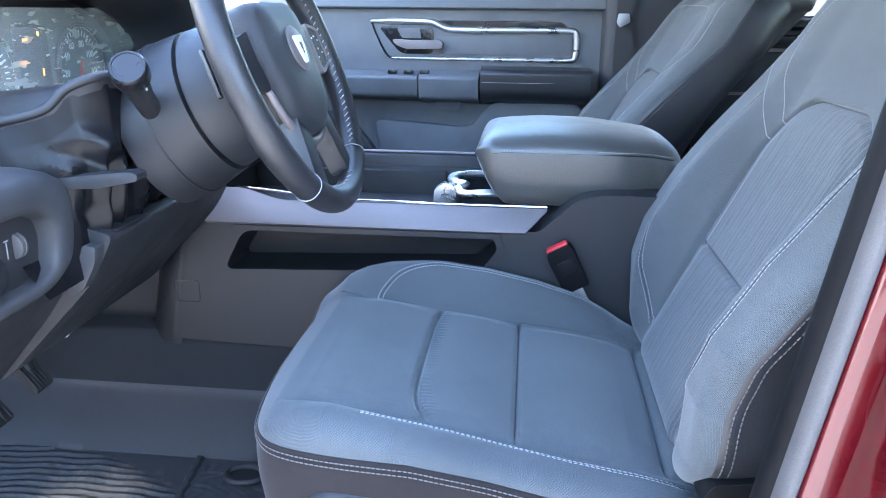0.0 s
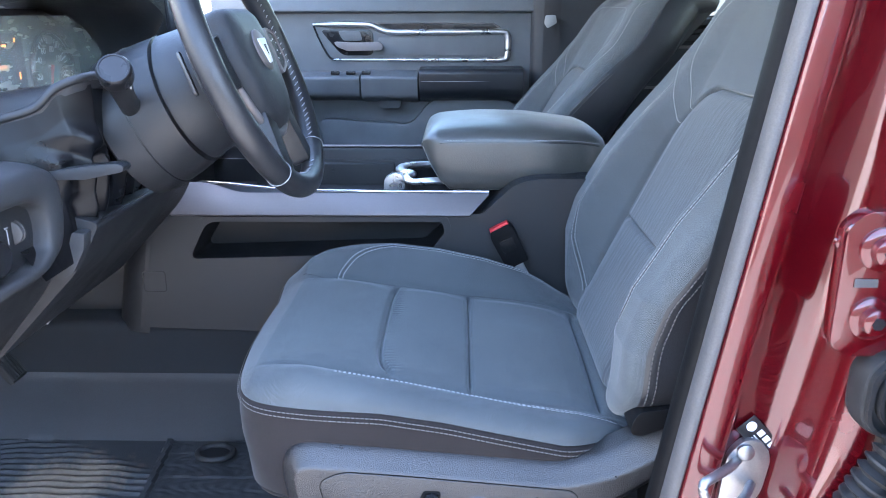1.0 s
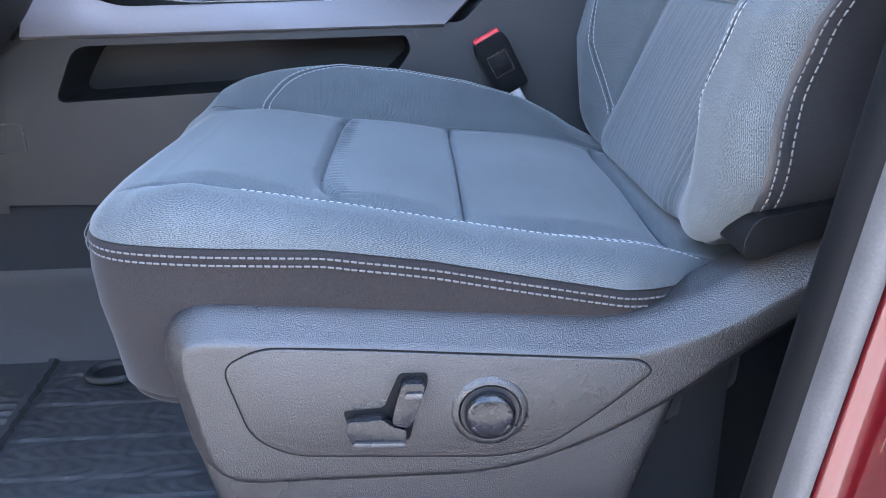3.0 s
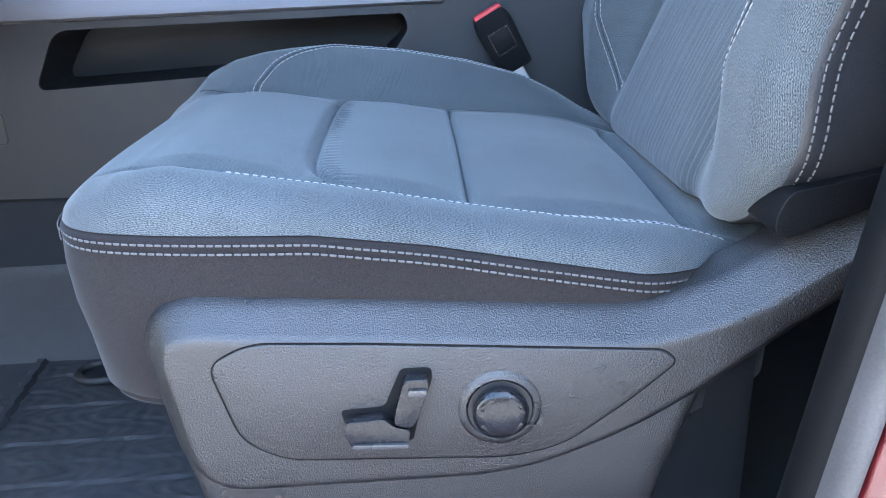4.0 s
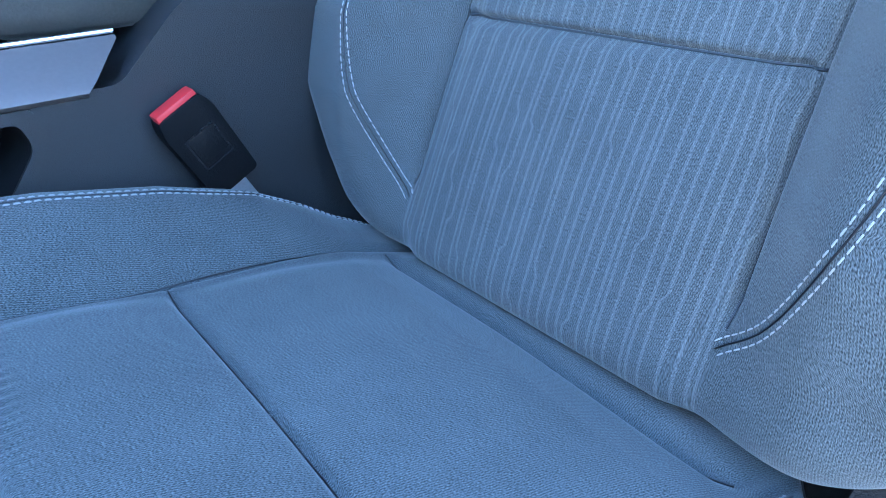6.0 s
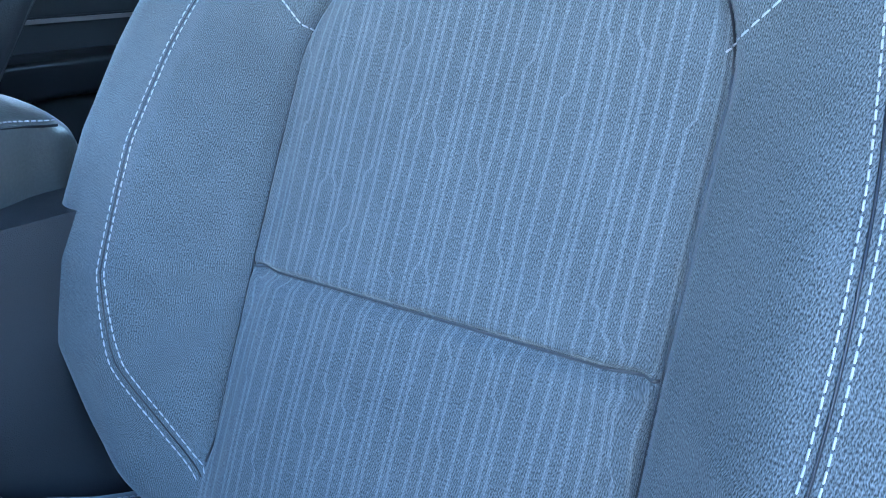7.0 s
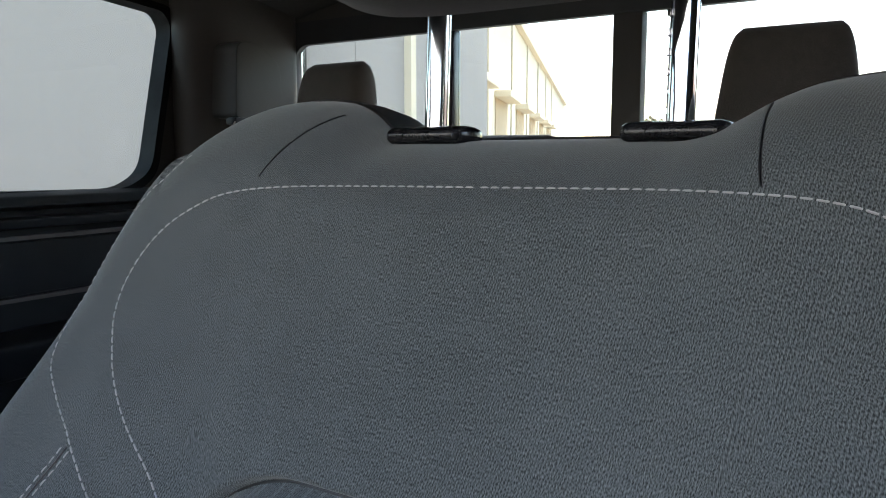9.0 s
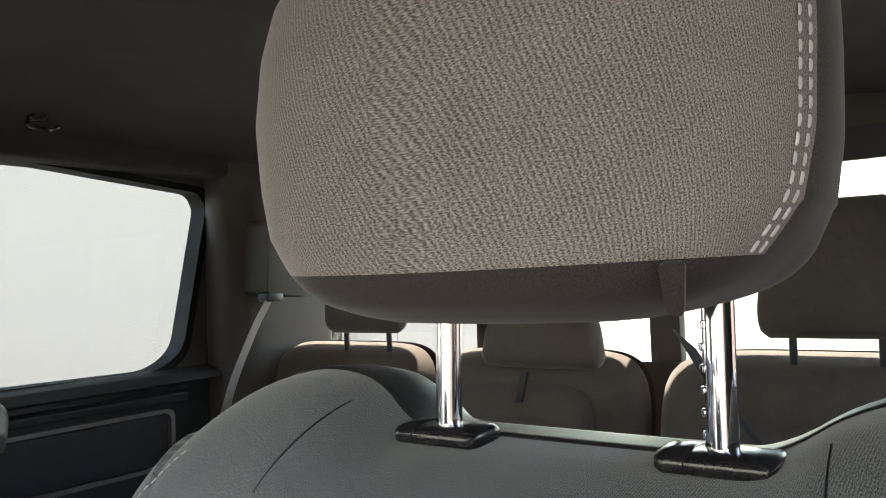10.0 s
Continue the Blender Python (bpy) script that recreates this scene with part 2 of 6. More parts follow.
def round_poly(pts, r, n=5):
    """A polygon with its corners rounded."""
    out = []
    P = [np.array(p, float) for p in pts]
    rr = r if isinstance(r, (list, tuple)) else [r] * len(P)
    for i, p in enumerate(P):
        a, b = P[i - 1] - p, P[(i + 1) % len(P)] - p
        la, lb = np.linalg.norm(a), np.linalg.norm(b)
        d = min(rr[i], la * .45, lb * .45)
        s, e = p + a / la * d, p + b / lb * d
        for t in np.linspace(0, 1, n + 1):
            out.append(tuple((1 - t) ** 2 * s + 2 * t * (1 - t) * p + t * t * e))
    return out


def smooth_line(pts, n, closed=False):
    """n points on a Catmull-Rom curve through pts, evenly spaced."""
    p = np.asarray(pts, float)
    q = np.vstack([p[-1:], p, p[:2]]) if closed else np.vstack([2 * p[0] - p[1], p, 2 * p[-1] - p[-2]])
    out = []
    for i in range(1, len(q) - 2):
        u = np.linspace(0, 1, 24, endpoint=False)[:, None]
        a, b, c, d = q[i - 1], q[i], q[i + 1], q[i + 2]
        out.append(0.5 * (2 * b + (c - a) * u + (2 * a - 5 * b + 4 * c - d) * u ** 2 + (3 * b - a - 3 * c + d) * u ** 3))
    out = np.vstack(out + [q[-2:-1] if not closed else out[0][:1]])
    s = np.concatenate([[0], np.cumsum(np.linalg.norm(np.diff(out, axis=0), axis=1))])
    want = np.linspace(0, s[-1], n, endpoint=not closed)
    return np.stack([np.interp(want, s, out[:, k]) for k in range(out.shape[1])], 1)


def tube(pts, r, seg=10, closed=False, flat=1.0, up=(0, 0, 1)):
    """A rod along points; r may vary along it."""
    p = np.asarray(pts, float)
    n = len(p)
    r = np.broadcast_to(np.asarray(r, float), (n,))
    d = np.gradient(p, axis=0) if not closed else np.roll(p, -1, 0) - np.roll(p, 1, 0)
    d /= np.linalg.norm(d, axis=1)[:, None] + 1e-12
    a = np.cross(d, np.asarray(up, float))
    bad = np.linalg.norm(a, axis=1) < 1e-3
    a[bad] = np.cross(d[bad], (1, 0.3, 0))
    a /= np.linalg.norm(a, axis=1)[:, None]
    b = np.cross(a, d)
    th = np.linspace(0, 2 * np.pi, seg, endpoint=False)
    ring = p[:, None] + r[:, None, None] * (np.cos(th)[None, :, None] * a[:, None] + flat * np.sin(th)[None, :, None] * b[:, None])
    v, f = grid(ring, close_i=closed, close_j=True)
    f = f.tolist()
    if not closed:
        f += [list(range(seg)), list(range((n - 1) * seg, n * seg))[::-1]]
    return v, f


def disc_stack(rings, seg=40):
    """A turned shape about z: rings of (radius, z)."""
    th = np.linspace(0, 2 * np.pi, seg, endpoint=False)
    pts = np.array([[(r * math.cos(a), r * math.sin(a), z) for a in th] for r, z in rings])
    v, f = grid(pts, close_j=True)
    f = f.tolist() + [list(range(seg))[::-1], list(range((len(rings) - 1) * seg, len(rings) * seg))]
    return v, f


def placed(sheet, m):
    v, f = sheet
    m = np.array(m)
    v = np.asarray(v, float) @ m[:3, :3].T + m[:3, 3]
    return v, f


def loft(loops, caps=True):
    v, f = grid(loops, close_j=True)
    f = f.tolist()
    n, m = np.asarray(loops).shape[:2]
    if caps:
        f += [list(range(m))[::-1], list(range((n - 1) * m, n * m))]
    return v, f


def ss(a, b, x):
    """Smooth step."""
    t = np.clip((x - a) / (b - a), 0, 1)
    return t * t * (3 - 2 * t)


def stitches(line, normal, pitch=0.0062, length=0.0047, width=0.0007, height=0.0008, jitter=0.12):
    """Single stitches along a line of points with their normals, joined into one piece."""
    p, nn = np.asarray(line, float), np.asarray(normal, float)
    s = np.concatenate([[0], np.cumsum(np.linalg.norm(np.diff(p, axis=0), axis=1))])
    rng = np.random.default_rng(int(abs(p).sum() * 1e4) % 2 ** 31)
    vs, fs = [], []
    for c in np.arange(pitch / 2, s[-1], pitch):
        c = c + rng.normal() * jitter * 0.001
        a = np.array([np.interp(c - length / 2, s, p[:, k]) for k in range(3)])
        b = np.array([np.interp(c + length / 2, s, p[:, k]) for k in range(3)])
        n = np.array([np.interp(c, s, nn[:, k]) for k in range(3)])
        n /= np.linalg.norm(n)
        d = b - a
        side = np.cross(d, n)
        side *= width / (np.linalg.norm(side) + 1e-12)
        lift = n * height
        k = len(vs)
        e = d * .12
        vs += [a + side * .6, a + e + side, b - e + side, b + side * .6, b - side * .6, b - e - side, a + e - side, a - side * .6,
               a + 2 * e + lift + side * .5, b - 2 * e + lift + side * .5, b - 2 * e + lift - side * .5, a + 2 * e + lift - side * .5]
        fs += [[k + 8, k + 11, k + 10, k + 9], [k + 1, k + 8, k + 9, k + 2], [k + 5, k + 10, k + 11, k + 6], [k, k + 8, k + 1], [k, k + 7, k + 11, k + 8],
               [k + 7, k + 6, k + 11], [k + 2, k + 9, k + 3], [k + 3, k + 9, k + 10, k + 4], [k + 4, k + 10, k + 5]]
    return np.array(vs), fs


# ---- the shape of a front seat, centred on y = 0 ----
def cushion_centre(x):
    return np.interp(x, [.02, .05, .08, .12, .2, .33, .42, .47, .52, .58], [.424, .437, .440, .437, .426, .407, .394, .385, .370, .352])


def cushion_edge(x):
    return np.interp(x, [.02, .1, .22, .30, .375, .45, .50, .58], [.414, .411, .405, .393, .377, .362, .355, .348])


def groove(d, depth, width):
    return -depth * np.exp(-(d / width) ** 2)


def seam_in(x):
    return .152 + .012 * ss(.30, .52, x)


def seam_out(x):
    return -.186 - .012 * ss(.30, .52, x)


def arch(x, a, b):
    return np.sin(np.pi * np.clip((x - a) / (b - a), 0, 1)) * ((x >= a) & (x < b))


def cushion_top(x, y):
    """Height of the cushion's cover, without its rounded rim. The bolster by the console is the taller one."""
    z = cushion_centre(x)
    B = np.interp(x, [.0, .03, .05, .07, .11, .15, .2, .28, .36, .43, .50, .56], [.006, .012, .020, .026, .037, .046, .055, .057, .052, .040, .014, .0])
    z = z + B * ss(.138, .212, y)
    O = np.interp(x, [.03, .12, .2, .25, .33, .40, .50, .57], [.0, .0, -.004, -.006, -.011, -.014, -.010, -.003])
    z = z + O * ss(.02, -.20, y) + .010 * ss(-.18, -.215, y) * ss(.06, .12, x)
    inner = ss(.156, .122, y) * ss(-.190, -.156, y)
    bend = .205 + .010 * (np.abs(y) / .15) ** 6
    pads = arch(x, .07, .205) + arch(x, .205, .333) + arch(x, .333, .510) + arch(x, .510, .56)
    z = z + .007 * pads * inner * ss(.06, .11, x)
    z = z + (groove(x - bend, .0100, .0040) + groove(x - .333, .0075, .0032) + groove(x - .510, .009, .006)) * inner
    z = z + .0010 * np.sin(y * 740 + 3 * np.sin(y * 41)) * np.exp(-((x - bend - .011) / .009) ** 2) * inner * (.6 + .4 * np.sin(y * 23))
    z = z + (groove(y - seam_in(x), .0065, .0045) + groove(y - seam_out(x), .004, .004)) * ss(.045, .09, x)
    return z


CX0, CX1, CHW = 0.028, 0.60, 0.256


def bow(x, y):
    """The front edge swells forward."""
    return (.013 * (1 - (y / .26) ** 2) + .018 * ss(.08, .22, y)) * ss(.25, .02, x) - .009 * ss(-.06, -.25, y) * ss(.20, .05, x)


def cushion_half(x, y):
    """Half width; the outer rear corner is drawn in towards the backrest."""
    return CHW - .004 * ss(.16, .03, x) - .075 * ss(.44, .60, x) * (np.asarray(y) < 0)


def cushion_plan(a, b):
    n = 10.0
    m = np.maximum(np.abs(a), np.abs(b))
    k = m / ((np.abs(a) ** n + np.abs(b) ** n) ** (1 / n) + 1e-12)
    x = (CX0 + CX1) / 2 + (CX1 - CX0) / 2 * a * k
    y = cushion_half(x, b) * b * k
    return x - bow(x, y), y, m


def cushion_height(x, y, m):
    e = (1 - m) * 0.25
    r = 0.034
    f = np.sqrt(np.clip(1 - (1 - np.clip(e / r, 0, 1)) ** 2, 0, 1))
    ed = cushion_edge(x)
    return ed + (np.maximum(cushion_top(x, y), ed) - ed) * f


def on_cushion(x, y):
    """A point on the cover above (x, y), and its normal."""
    def h(x, y):
        a = (x + bow(x, y) - (CX0 + CX1) / 2) / ((CX1 - CX0) / 2)
        b = y / cushion_half(x, y)
        m = np.minimum((np.abs(a) ** 10 + np.abs(b) ** 10) ** (1 / 10), 1.0)
        return cushion_height(x, y, m)
    x, y = np.asarray(x, float), np.asarray(y, float)
    z = h(x, y)
    e = .003
    n = np.stack([-(h(x + e, y) - h(x - e, y)) / (2 * e), -(h(x, y + e) - h(x, y - e)) / (2 * e), np.ones_like(x)], -1)
    n /= np.linalg.norm(n, axis=-1)[:, None]
    return np.stack([x, y, z], -1) + n * .0004, n


def back_centre(z):
    return .600 + .473 * (z - .556) + .010 * ss(.9, 1.0, z)


HALF_Z = np.linspace(.30, 1.10, 801)
HALF_W = np.convolve(np.pad(np.interp(HALF_Z, [.38, .43, .5, .6, .7, .76, .80, .84, .88, .905, .93, .95, .98], [.212, .250, .282, .299, .314, .311, .303, .300, .294, .289, .286, .280, .268]), 25, mode="edge"), np.ones(51) / 51, mode="valid")


def back_half(z, y=1.0):
    """Half width; the outer side stays full down to its foot."""
    return np.interp(z, HALF_Z, HALF_W) + .030 * ss(.53, .43, z) * (np.asarray(y) < 0) + .005 * ss(.47, .53, z) * ss(.66, .58, z) * (np.asarray(y) > 0)


TOP_Y = np.linspace(0, .34, 341)
TOP_Z = np.convolve(np.pad(np.interp(TOP_Y, [0, .100, .120, .140, .160, .185, .21, .233, .254, .28, .34], [.945, .945, .952, .965, .973, .977, .978, .976, .971, .963, .945]), 8, mode="edge"), np.ones(17) / 17, mode="valid")


def back_top(y):
    return np.interp(np.where(np.asarray(y) < 0, np.abs(y) + .010, np.abs(y)), TOP_Y, TOP_Z)


def insert_edge(y, z):
    """Signed distance to the rounded outline of the ribbed insert."""
    hw, top, r = .146, .768, .085
    qx, qz = np.abs(y) - hw + r, z - top + r
    return np.hypot(np.maximum(qx, 0), np.maximum(qz, 0)) + np.minimum(np.maximum(qx, qz), 0) - r


def back_front(y, z):
    """x of the backrest's front, without its rounded rim."""
    a = np.abs(y)
    x = back_centre(z)
    B = np.interp(z, [.38, .43, .5, .56, .64, .70, .76, .84, .95], [.014, .031, .062, .074, .066, .048, .027, .010, .0])
    x = x - B * ss(.128, .215, a)
    d = insert_edge(y, z)
    x = x - .007 * ss(.0, -.03, d) + .0095 * np.exp(-(d / .0034) ** 2) * ss(.42, .45, z)
    x = x + .0065 * np.exp(-((z - .556) / .0036) ** 2) * ss(.002, -.01, d)
    x = x - .004 * np.sin(np.pi * np.clip((z - .40) / .156, 0, 1)) * ss(0, -.05, d)
    return x


BACK_Z0 = 0.375


def back_plan(a, b):
    """(a, b) in a square to (y, z) of the outline."""
    n = 10.0
    m = np.maximum(np.abs(a), np.abs(b))
    k = m / ((np.abs(a) ** n + np.abs(b) ** n) ** (1 / n) + 1e-12)
    a2, b2 = a * k, b * k
    v = (b2 + 1) / 2
    y = a2 * .28
    for _ in range(6):
        z = BACK_Z0 + v * (back_top(y) - BACK_Z0)
        y = a2 * back_half(z, a2)
    return y, z, m


def back_roll(a, b, m, z):
    """How far the cover rolls back at its rim: little at the seamed sides, fully over the shoulders."""
    side = ss(.86, .74, z)
    e = np.clip((1 - m) * .26 / (.045 - .017 * side), 0, 1)
    f = 1 - np.sqrt(np.clip(1 - (1 - e) ** 2, 0, 1))
    top = ss(.3, .9, b) * (np.abs(b) >= np.abs(a) - .05)
    return (.050 - .028 * side + .030 * top) * f


def back_point(a, b):
    y, z, m = back_plan(a, b)
    return np.stack([back_front(y, z) + back_roll(a, b, m, z), y, z], -1)


def on_back(y, z):
    """A point on the backrest's front at (y, z), and its normal."""
    y, z = np.asarray(y, float), np.asarray(z, float)

    def fx(y, z):
        a = y / back_half(z, y)
        b = 2 * (z - BACK_Z0) / (back_top(y) - BACK_Z0) - 1
        m = np.minimum((np.abs(a) ** 10 + np.abs(b) ** 10) ** (1 / 10), 1.0)
        return back_front(y, z) + back_roll(a, b, m, z)
    e = .003
    x = fx(y, z)
    n = np.stack([-np.ones_like(y), (fx(y + e, z) - fx(y - e, z)) / (2 * e), (fx(y, z + e) - fx(y, z - e)) / (2 * e)], -1)
    n /= np.linalg.norm(n, axis=-1)[:, None]
    return np.stack([x, y, z], -1) + n * .0004, n


def sew(line, on, parent, count=200, gap=0.0, thread=None, name="stitching", **kw):
    """One or two rows of stitches along a line on a cover."""
    q = smooth_line(line, count)
    t = np.gradient(q, axis=0)
    side = np.stack([-t[:, 1], t[:, 0]], 1) / (np.linalg.norm(t, axis=1)[:, None] + 1e-12)
    rows = []
    for d in ((-gap / 2, gap / 2) if gap else (0,)):
        w = q + side * d
        p, n = on(w[:, 0], w[:, 1])
        rows.append(stitches(p, n, **kw))
    if gap:
        p, n = on(q[:, 0], q[:, 1])
        part("seam", tube(p - n * .0002, .00065, 6), BLACKP, parent)
    return part(name, merge(*rows), thread or STITCH, parent, smooth=False)


def front_seat(name, label):
    seat = thing(name, (.30, 0, .10), label, "seat", "front seats")
    # cushion
    N = 320
    a, b = np.meshgrid(np.linspace(-1, 1, N), np.linspace(-1, 1, N), indexing="ij")
    x, y, m = cushion_plan(a, b)
    z = cushion_height(x, y, m)
    cushion = part("cushion", grid(np.stack([x, y, z], -1)), FABRIC, seat, "charcoal woven cloth cushion with piped pads", sharp=0, lay=arc_lengths(np.stack([x, y, z], -1))[::-1])
    th = np.concatenate([np.stack([np.linspace(-1, 1, 60), np.full(60, -1.)], 1)[:-1], np.stack([np.full(60, 1.), np.linspace(-1, 1, 60)], 1)[:-1],
                         np.stack([np.linspace(1, -1, 60), np.full(60, 1.)], 1)[:-1], np.stack([np.full(60, -1.), np.linspace(1, -1, 60)], 1)[:-1]])
    ox, oy, om = cushion_plan(th[:, 0], th[:, 1])
    oz = cushion_edge(ox)
    cx, cy = .3, 0
    loops = []
    for k, (dz, grow) in enumerate([(.000, -.004), (-.002, .001), (-.006, .003), (-.012, .0025), (-.03, .004), (-.06, .003), (-.09, .000), (-.128, -.002), (-.136, -.010)]):
        d = np.hypot(ox - cx, oy - cy)
        gx, gy = ox + (ox - cx) / d * grow, oy + (oy - cy) / d * grow
        tuck = ss(-.05, -.13, dz) * .004
        gx = np.where(ox < .15, gx + tuck * ss(.15, .05, ox), gx)
        loops.append(np.stack([gx, gy, oz + dz], -1))
    part("hem", tube(loops[-1], .0035, 8, closed=True), SKIRT, seat)
    part("cushion_skirt", grid(np.array(loops), close_j=True), SKIRT, seat, "grey-brown cloth skirt under the cushion", sharp=0)
    sew([(.106, .140), (.118, .167), (.142, .192), (.19, .207), (.28, .210), (.38, .210), (.47, .214), (.53, .218)], on_cushion, cushion, gap=.0070)
    sew([(.156, -.208), (.2, -.204), (.28, -.201), (.38, -.206), (.46, -.212), (.525, -.203)], on_cushion, cushion, gap=.0052)
    for line in ([(.045, .165), (.07, .156), (.12, .152), (.2, .152), (.3, .152), (.4, .158), (.5, .163), (.535, .164)], [(.2135, .147), (.2075, .10), (.205, .0), (.2075, -.10), (.214, -.145), (.222, -.175)], [(.333, .148), (.333, 0), (.333, -.182)], [(.510, .152), (.510, 0), (.510, -.18)]):
        q = smooth_line(line, 90)
        pp, nn = on_cushion(q[:, 0], q[:, 1])
        part("seam", tube(pp - nn * .0004, .0008, 6), BLACKP, cushion)
    # double row under the rim
    idx = np.where((oy < -.17) & (ox > .03) & (ox < .54))[0]
    idx = idx[np.argsort(ox[idx])]
    e = np.stack([ox[idx], oy[idx] - .0045, oz[idx]], -1)
    e = smooth_line(e[::3], 260)
    nn = np.tile((0, -1., .15), (260, 1))
    part("stitching", merge(stitches(e + (0, 0, -.0055), nn, pitch=.0058, length=.0047, width=.0008), stitches(e + (0, 0, -.0118), nn, pitch=.0058, length=.0047, width=.0008)), STITCH_MID, seat, smooth=False)
    fr = np.where(ox < .045)[0]
    fr = fr[np.argsort(oy[fr])]
    e = np.stack([ox[fr] - .0045, oy[fr], oz[fr]], -1)
    e = smooth_line(e[::3], 200)
    nn = np.tile((-1., 0, .1), (200, 1))
    part("stitching", merge(stitches(e + (0, 0, -.0055), nn, pitch=.0058, length=.0047, width=.0008), stitches(e + (0, 0, -.0118), nn, pitch=.0058, length=.0047, width=.0008)), STITCH_MID, seat, smooth=False)
    # backrest: front cover, insert cloth, sides and back
    a, b = np.meshgrid(np.linspace(-1, 1, N), np.linspace(-1, 1, 440), indexing="ij")
    p = back_point(a, b)
    v, f = grid(p)
    f = np.asarray(f)
    d = insert_edge(p[..., 1], p[..., 2]).ravel()
    inside = (d[f].mean(1) < 0)
    part("backrest_insert", (v, f[inside].tolist()), INSERT, seat, "ribbed charcoal cloth centre panel of the backrest", sharp=0, lay=arc_lengths(p))
    rest = part("backrest", (v, f[~inside].tolist()), FABRIC, seat, "charcoal woven cloth backrest with light stitching", sharp=0, lay=arc_lengths(p))
    th = np.concatenate([np.stack([np.linspace(-1, 1, 70), np.full(70, -1.)], 1)[:-1], np.stack([np.full(70, 1.), np.linspace(-1, 1, 70)], 1)[:-1],
                         np.stack([np.linspace(1, -1, 70), np.full(70, 1.)], 1)[:-1], np.stack([np.full(70, -1.), np.linspace(1, -1, 70)], 1)[:-1]])
    rim = back_point(th[:, 0], th[:, 1])
    loops = []
    for dx, k in [(0, 1.0), (.004, 1.006), (.012, 1.006), (.06, 1.0), (.10, .985), (.125, .95), (.135, .90)]:
        c = np.array((0, 0, .68))
        q = c + (rim - c) * np.array((0, k, k)) + np.array((1, 0, 0)) * rim
        q[:, 0] = rim[:, 0] + dx * (1 - .45 * ss(.62, .92, rim[:, 2]))
        loops.append(q)
    sv, sf = loft(np.array(loops), False)
    k = len(rim)
    part("backrest_shell", (sv, sf + [list(range((len(loops) - 1) * k, len(loops) * k))]), LEATHER, seat, "black leatherette sides and back of the backrest", sharp=0)
    arc = [(.061 + .085 * math.cos(a), .683 + .085 * math.sin(a)) for a in np.linspace(0, math.pi / 2, 14)]
    right = [(.146, z) for z in np.linspace(.43, .675, 20)] + arc
    outline = right + [(-y, z) for y, z in right[::-1]]
    for line in (outline, [(.1445, .556), (0, .556), (-.1445, .556)]):
        q = smooth_line(line, 260)
        pp, nn = on_back(q[:, 0], q[:, 1])
        part("seam", tube(pp - nn * .0003, .0010, 6), BLACKP, rest)
    for s in (-1, 1):
        up = .0036 if s < 0 else 0
        sew([(s * .145, .421), (s * .172, .452), (s * .197, .498), (s * .212, .552), (s * .224, .62), (s * .229, .69), (s * .224, .735), (s * .212, .768)] if s > 0 else
            [(-.145, .420), (-.172, .445), (-.197, .486), (-.213, .522), (-.222, .556), (-.2245, .61), (-.222, .665), (-.2145, .715), (-.206, .760)], on_back, rest, gap=.0070, width=.0005, height=.0006)
        sew([(s * .140, .703), (s * .164, .728), (s * .189, .752), (s * .214, .772), (s * .242, .788), (s * .266, .806), (s * .275, .83), (s * .268, .87), (s * .256, .90), (s * .240, .925), (s * .228, .937)], on_back, rest, width=.00058, height=.0006, pitch=.0062, length=.0049)
        sew([(s * .134, .730), (s * .157, .758), (s * .184, .785), (s * .212, .815), (s * .230, .840), (s * .229, .866), (s * .216, .888 + up), (s * .193, .904 + up), (s * .170, .912 + up), (s * .13, .916 + up * .8), (s * .05, .9175 + up * .3), (0, .918)], on_back, rest, width=.00058, height=.0006, pitch=.0062, length=.0049)
        # seam between shoulder and top
        q = smooth_line([(s * .146 + .007, .922), (s * .143 + .007, .935), (s * .140 + .007, .95), (s * .137 + .007, .966)], 30)
        pp, nn = on_back(q[:, 0], np.minimum(q[:, 1], back_top(q[:, 0]) - .004))
        part("seam", tube(pp - nn * .0006, .0008, 6), BLACKP, rest)
        idx = np.where((np.sign(rim[:, 1]) == s) & (rim[:, 2] > .41) & (rim[:, 2] < .80) & (np.abs(th[:, 0]) > .99))[0]
        idx = idx[np.argsort(rim[idx, 2])]
        e = smooth_line(rim[idx][::3], 220)
        nn = np.tile((-.35, s * 1., 0), (220, 1))
        part("stitching", merge(stitches(e + np.array((.006, s * .0028, 0)), nn), stitches(e + np.array((.0145, s * .0028, 0)), nn)), STITCH_MID, rest, smooth=False)
    headrest(seat)
    part("seat_base", box((.12, -.22, -.04), (.56, .22, .345), .02), RUBBER, seat)
    return seat


